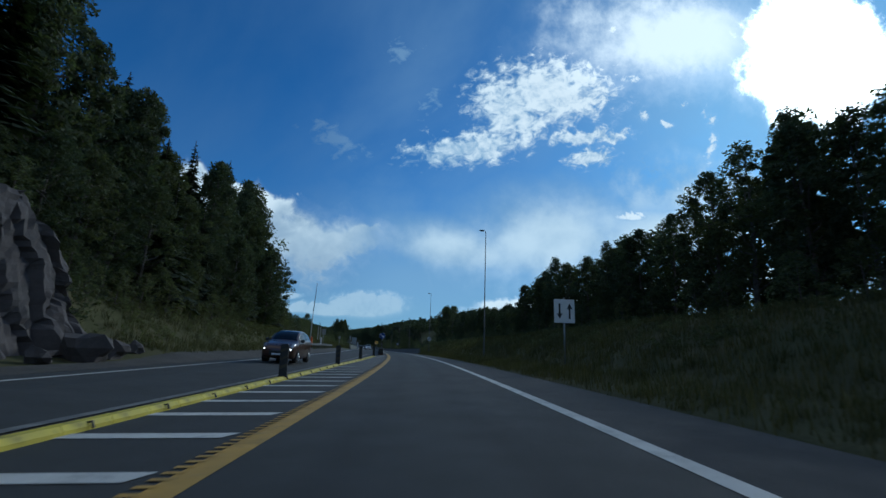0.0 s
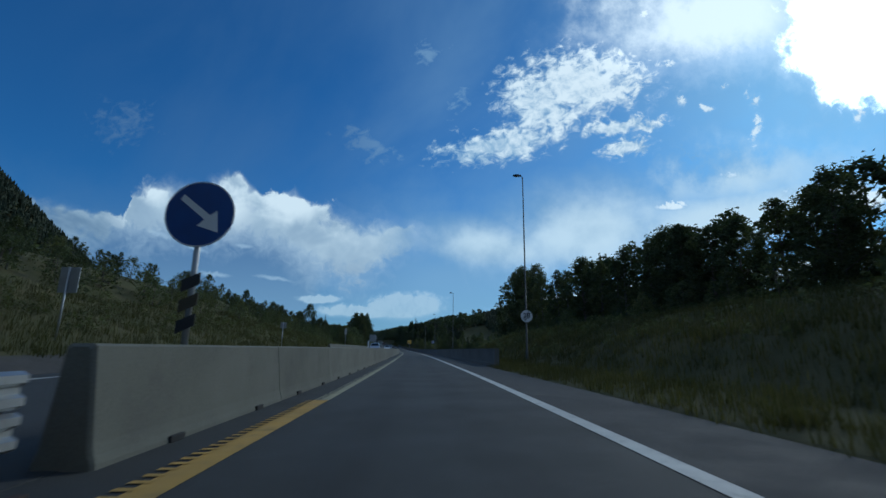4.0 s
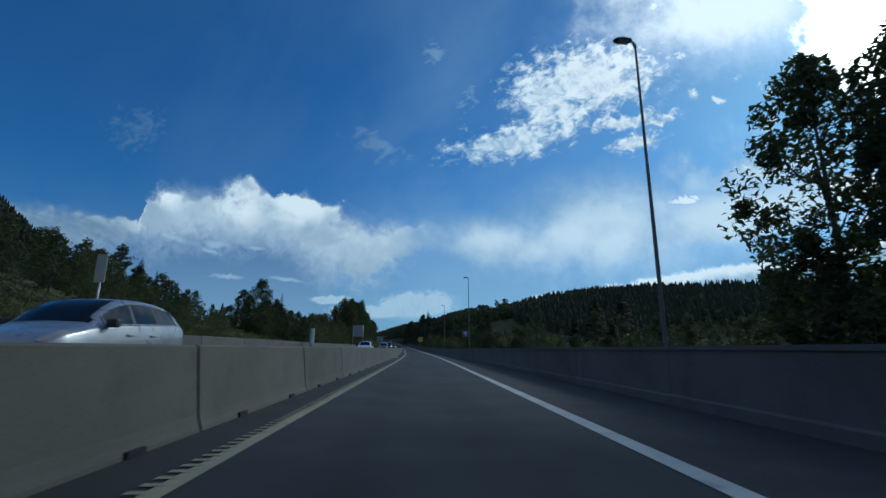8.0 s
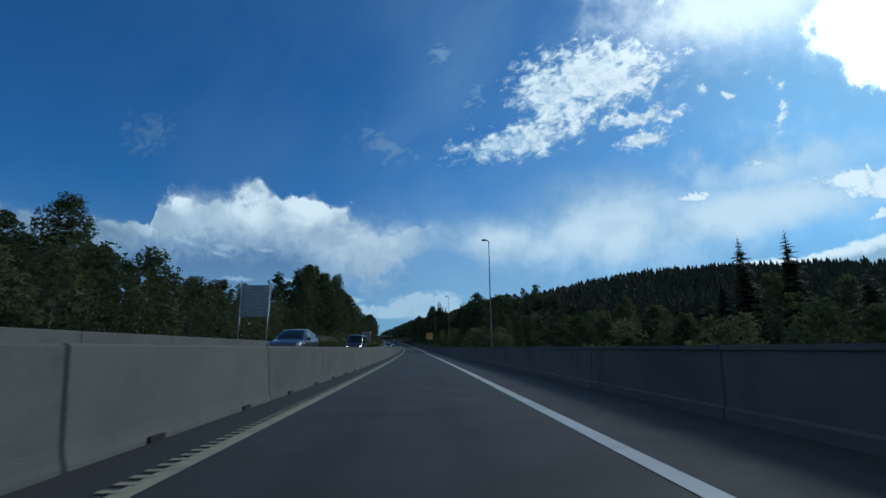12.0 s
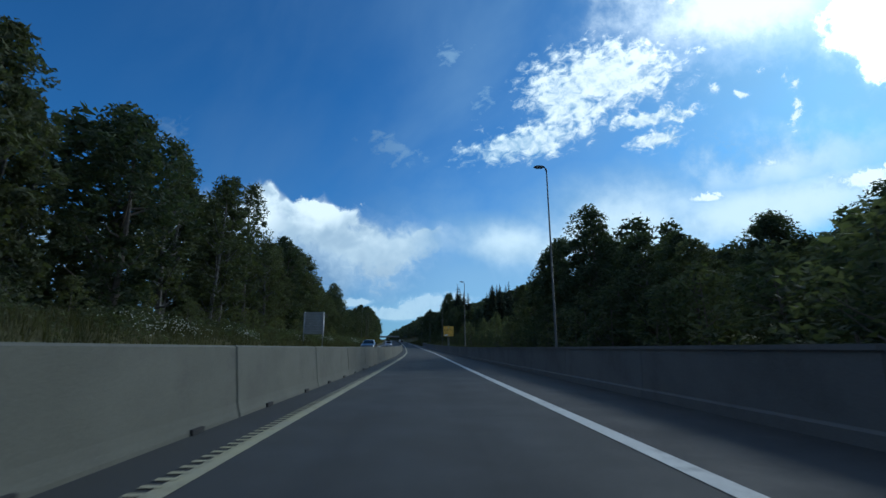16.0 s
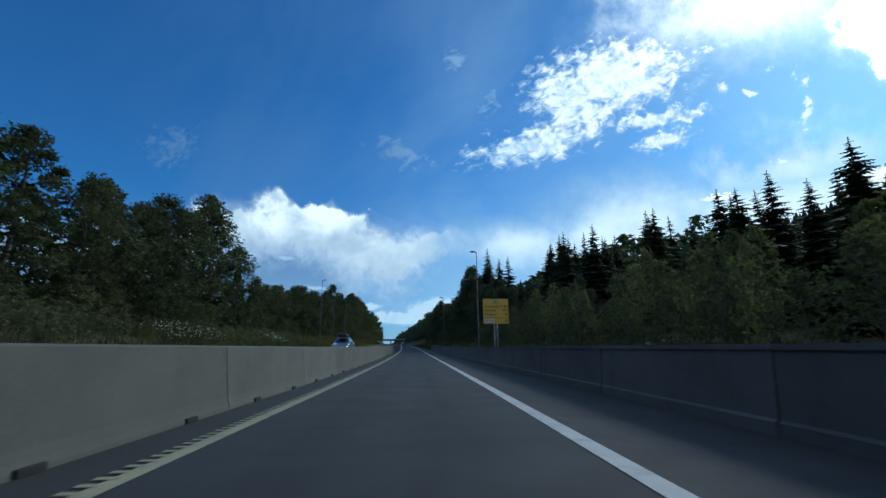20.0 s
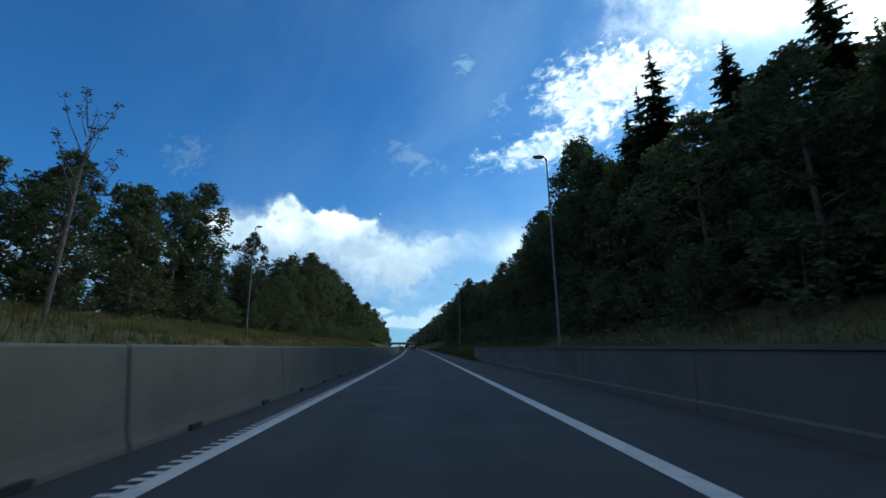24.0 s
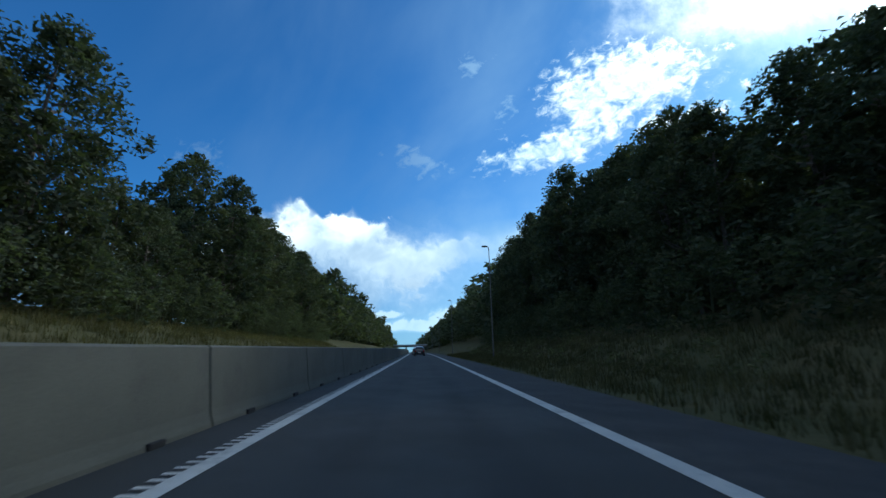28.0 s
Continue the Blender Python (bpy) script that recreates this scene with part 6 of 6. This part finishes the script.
        part("tail_light", Geo().box(side * h[3][0] * 0.86 - 0.1, side * h[3][0] * 0.86 + 0.1, -f0 - 0.005, -f0 + 0.16, h[3][1] - 0.24, h[3][1] + 0.02, 0.02).out("tail_light", TAIL_GLASS), c)
        for y in (f0 - 0.2 * L, -f0 + 0.19 * L):
            part("wheel_arch", Geo().tube([(side * (a - 0.25), y, r + 0.02), (side * (a + 0.004), y, r + 0.02)], [r * 1.14, r * 1.14], 24).out("wheel_arch", BLACK_PLASTIC), c)
            w = part("wheel", Geo().tube([(side * (a - 0.2), y, r), (side * (a - 0.18), y, r), (side * (a + 0.005), y, r), (side * (a + 0.02), y, r)], [r * 0.9, r, r, r * 0.88], 20).out("wheel", RUBBER), c)
            g = Geo().tube([(side * (a + 0.018), y, r), (side * (a + 0.034), y, r)], [r * 0.2, r * 0.16], 10)
            for q in range(5):
                t_ = 2 * math.pi * q / 5 + 0.3
                g.tube([(side * (a + 0.024), y, r), (side * (a + 0.028), y + 0.64 * r * math.cos(t_), r + 0.64 * r * math.sin(t_))], [0.05, 0.035], 5)
            g.tube([(side * (a + 0.022), y + 0.64 * r * math.cos(k), r + 0.64 * r * math.sin(k)) for k in np.linspace(0, 6.2832, 19)], [0.025] * 19, 5, False)
            part("rim", g.out("rim", RIM), w)
    part("grille", Geo().box(-a * 0.45, a * 0.45, f0 - 0.06, f0 + 0.012, 0.36, 0.34 * H, 0.02).out("grille", BLACK_PLASTIC), c)
    part("front_plate", Geo().box(-0.26, 0.26, f0 + 0.012, f0 + 0.024, 0.38, 0.48).out("front_plate", SIGN_WHITE), c)
    part("rear_plate", Geo().box(-0.26, 0.26, -f0 - 0.03, -f0 - 0.012, 0.3 * H, 0.3 * H + 0.11).out("rear_plate", SIGN_WHITE), c)
    part("bumper", Geo().box(-a * 0.8, a * 0.8, -f0 - 0.02, -f0 + 0.15, 0.3, 0.48, 0.04).out("bumper", BLACK_PLASTIC), c)
    if box:
        part("roof_box", Geo().box(-0.4, 0.4, -1.2, 0.6, H + 0.08, H + 0.4, 0.12).out("roof_box", BLACK_PLASTIC), c, "black roof box")
        for y in (-0.8, 0.2):
            part("roof_bar", Geo().box(-a * 0.7, a * 0.7, y - 0.03, y + 0.03, H - 0.05, H + 0.09).out("roof_bar", GALV), c)
    return c


SILVER, GREYP, BLACKP, BROWNP, WHITEP = (paint("silver_paint", (0.42, 0.43, 0.44)), paint("dark_grey_paint", (0.05, 0.052, 0.055)), paint("black_paint", (0.012, 0.012, 0.014)),
                                                paint("brown_paint", (0.10, 0.05, 0.035)), paint("white_paint", (0.7, 0.7, 0.69), 0.0))
ON = 180
car(F(34.8, -7.6, rise(34.8), ON), "brown sport utility car coming along the opposite lane", BROWNP, 4.4, 1.84, 1.78, "mpv")
car(F(160.4, -6.6, rise(160.4), ON), "silver hatchback on the opposite carriageway behind the barrier", SILVER, 4.05, 1.75, 1.62, "mpv")
car(F(206.8, -6.6, rise(206.8), ON), "white saloon car on the opposite carriageway behind the barrier", WHITEP, 4.6, 1.74, 1.48, "sedan")
car(F(245, -6.7, rise(245), ON), "dark grey estate car on the opposite carriageway behind the barrier", GREYP, 4.7, 1.85, 1.72)
car(F(271.5, -6.6, rise(271.5), ON), "black van on the opposite carriageway behind the barrier", BLACKP, 5.0, 1.95, 2.1, "van")
car(F(346, -6.6, rise(346), ON), "dark grey car on the opposite carriageway", GREYP, 4.5, 1.8, 1.5, "sedan")
car(F(404.5, -6.7, rise(404.5), ON), "light blue-grey estate car with a black roof box", paint("blue_grey_paint", (0.22, 0.27, 0.36)), 4.7, 1.82, 1.55, "hatch", True)
car(F(597, 0.0), "dark grey hatchback driving ahead in our lane", GREYP, 4.3, 1.8, 1.58)
car(F(612, -0.4), "white car further ahead in our lane", WHITEP, 4.4, 1.8, 1.55)

# ---- white house on the far slope, and a marker box beside the opposite carriageway ----
house = thing("house", F(404, -124, land(404, -124) - 1.7, 62, lean=False), "white wooden house with a dark pitched roof on the far slope", "house")
part("wall", Geo().prism([(-4, -1.5), (4, -1.5), (4, 4.2), (0, 7.0), (-4, 4.2)], -6, 6).out("wall", SIGN_WHITE), house)
for side in (-1, 1):
    part("roof", Geo().prism([(0, 7.35), (side * 4.6, 4.15), (side * 4.6, 3.95), (0, 7.05)], -6.5, 6.5).out("roof", BLACK_PLASTIC), house)
for y in (-3.5, 0, 3.5):
    part("window", Geo().box(-4.04, -3.98, y - 0.6, y + 0.6, 1.2, 2.6).out("window", GLASS), house)
marker = thing("marker_box", F(197.8, -11.0, rise(197.8), 0), "tall narrow box with a white front beside the opposite carriageway", "roadside box")
part("casing", Geo().box(-0.2, 0.2, -0.18, 0.22, -0.4, 2.6, 0.02).out("casing", GALV), marker)
part("front_panel", Geo().box(-0.02, 0.19, -0.2, -0.183, 1.0, 2.58, 0.004).out("front_panel", SIGN_WHITE), marker, "white front panel")

# ---- road bridge across the road far ahead ----
BR = 905
bridge = thing("road_bridge", F(BR, 0, 0, lean=False), "grey concrete road bridge crossing far ahead", "bridge")
part("deck", Geo().box(-26, 24, -4.5, 4.5, 5.0, 6.0, 0.1).out("deck", CONCRETE), bridge)
part("parapet", Geo().box(-26, 24, -4.5, -4.2, 6.0, 6.9).out("parapet", GALV), bridge)
for x in (-14, -4.3, 9):
    part("pier", Geo().box(x - 0.5, x + 0.5, -3, 3, -0.8, 5.0, 0.1).out("pier", CONCRETE), bridge)


# ---- grass, flowers and litter ----
def grass(name, label, n, s0, s1, u0, u1, tall, mat, tufts=6):
    """Blades in tufts."""
    V, Fc = [], []
    for _ in range(n // tufts):
        s, u = rng.uniform(s0, s1), rng.uniform(u0, u1)
        c = G(s, u)
        for _ in range(tufts):
            a, h = rng.uniform(0, 6.28), tall * rng.uniform(0.45, 1.2)
            dx, dy = math.cos(a), math.sin(a)
            x, y = c.x + rng.normal() * 0.14, c.y + rng.normal() * 0.14
            w, l = 0.010 + 0.016 * tall, h * rng.uniform(0.15, 0.6)
            o = len(V)
            V += [(x - dy * w, y + dx * w, c.z - 0.08), (x + dy * w, y - dx * w, c.z - 0.08), (x + dx * l, y + dy * l, c.z + h)]
            Fc.append((o, o + 1, o + 2))
    tagged(new(name, mesh(name, V, Fc, mat)), label, "grass", kind="stuff")


def brush(name, label, n, s0, s1, u0, u1, low, high, mat, leaves=36):
    """Weeds and low scrub: clumps of small leaves, thicker in drifts."""
    V, Fc = [], []
    while n > 0:
        s, u = rng.uniform(s0, s1), rng.uniform(u0, u1)
        if noise.noise((s * 0.11, u * 0.25, 21)) < rng.uniform(-0.45, 0.35):
            continue
        n -= 1
        h = rng.uniform(low, high)
        c = G(s, u)
        pts = [(c.x + rng.normal() * 0.3 * h, c.y + rng.normal() * 0.3 * h, c.z + h * q) for q in (0.15, 0.4, 0.6, 0.85)]
        v, f = leaf_cloud(pts, [0.42 * h, 0.4 * h, 0.32 * h, 0.2 * h], leaves, 0.05 + 0.05 * h)
        o = len(V)
        V += v
        Fc += [tuple(i + o for i in q) for q in f]
    tagged(new(name, mesh(name, V, Fc, mat)), label, "weeds", kind="stuff")


brush("bank_scrub", "low weeds and scrub on the grassy bank", 420, 6, 112, 9, 17, 0.25, 0.7, LEAF_LIGHT)
brush("bank_scrub", "low weeds and scrub on the mound behind the parapet wall", 600, 108, 182, 8, 18, 0.3, 0.9, LEAF_LIGHT)
brush("bank_scrub", "low scrub on the slope beyond the opposite carriageway", 600, 94, 205, -24, -16, 0.3, 0.9, LEAF_LIGHT)
brush("bank_scrub", "weeds on the slope beside the rock face", 420, 29, 92, -20, -14.5, 0.25, 0.8, LEAF_LIGHT)
brush("bank_scrub", "weeds below the trees beyond the opposite carriageway", 1100, 290, 420, -17.5, -13, 0.5, 1.3, LEAF_LIGHT)
brush("bank_scrub", "scrub below the trees beside the road", 900, 300, 610, 7.5, 13, 0.4, 1.2, LEAF_LIGHT)
brush("bank_scrub", "scrub on the rough meadow slope", 500, 208, 292, -40, -14, 0.3, 1.0, LEAF_LIGHT)
grass("verge_grass", "long dry roadside grass on the bank", 110000, 8, 114, 5.0, 15, 0.34, BLADE, 9)
grass("verge_grass", "long dry grass on the mound behind the parapet wall", 50000, 112, 182, 6, 15, 0.45, BLADE, 9)
grass("verge_grass", "pale grass of the meadow slope", 16000, 208, 262, -40, -15, 0.45, BLADE)
grass("verge_grass", "tall rough grass below the young trees", 80000, 32, 205, -22, -12.8, 0.45, BLADE, 9)
grass("verge_grass", "tall grass and weeds beyond the opposite carriageway", 40000, 270, 425, -18, -12.2, 0.75, BLADE, 9)
grass("verge_grass", "dry yellowish grass on the bank below the wood", 80000, 420, 590, -19, -12.2, 0.42, BLADE, 9)
grass("verge_grass", "long grass between the shoulder and the wood", 80000, 474, 600, 5.0, 13, 0.34, BLADE, 9)
grass("verge_grass", "rough weeds behind the parapet wall", 16000, 276, 470, 6.8, 14, 0.8, BLADE)
V, Fc = [], []
for n in range(4200):
    # a thick stand on the crest of the bank, then drifts along the verge
    s, u = (rng.uniform(284, 306), -13.2 - abs(rng.normal()) * 1.5) if n < 750 else (rng.uniform(304, 412), -12.6 - abs(rng.normal()) * 1.3)
    if noise.noise((s * 0.12, 0, 9)) < (-0.2 if s < 306 else 0.08):
        continue
    c = G(s, u, rng.uniform(0.6, 1.15))
    r = rng.uniform(0.02, 0.046)
    o = len(V)
    V += [(c.x + r * math.cos(k * 1.2566) * rng.uniform(0.6, 1.2), c.y + r * math.sin(k * 1.2566), c.z + rng.uniform(-0.03, 0.03)) for k in range(5)] + [(c.x, c.y, c.z + r * 0.9), (c.x, c.y, c.z - 0.9)]
    Fc += [(o + k, o + (k + 1) % 5, o + 5) for k in range(5)]
tagged(new("meadow_flowers", mesh("meadow_flowers", V, Fc, BLOSSOM)), "cream-white meadow flowers along the verge", "flowers", kind="stuff")


def litter(s, u, r, seed):
    bm = bmesh.new()
    bmesh.ops.create_icosphere(bm, subdivisions=2, radius=r)
    for q in bm.verts:
        q.co *= 1 + 0.7 * noise.noise(q.co * 2.2 / r + Vector((seed, 0, 0)))
        q.co.z *= 0.45
    me = bpy.data.meshes.new("litter")
    bm.to_mesh(me)
    bm.free()
    me.materials.append(SIGN_WHITE)
    ob = new("litter", me)
    ob.matrix_basis = F(s, u, r * 0.3, 30 * seed)
    tagged(ob, "crumpled white scrap lying at the foot of the barrier", "litter")


litter(210.6, -2.95, 0.12, 1)
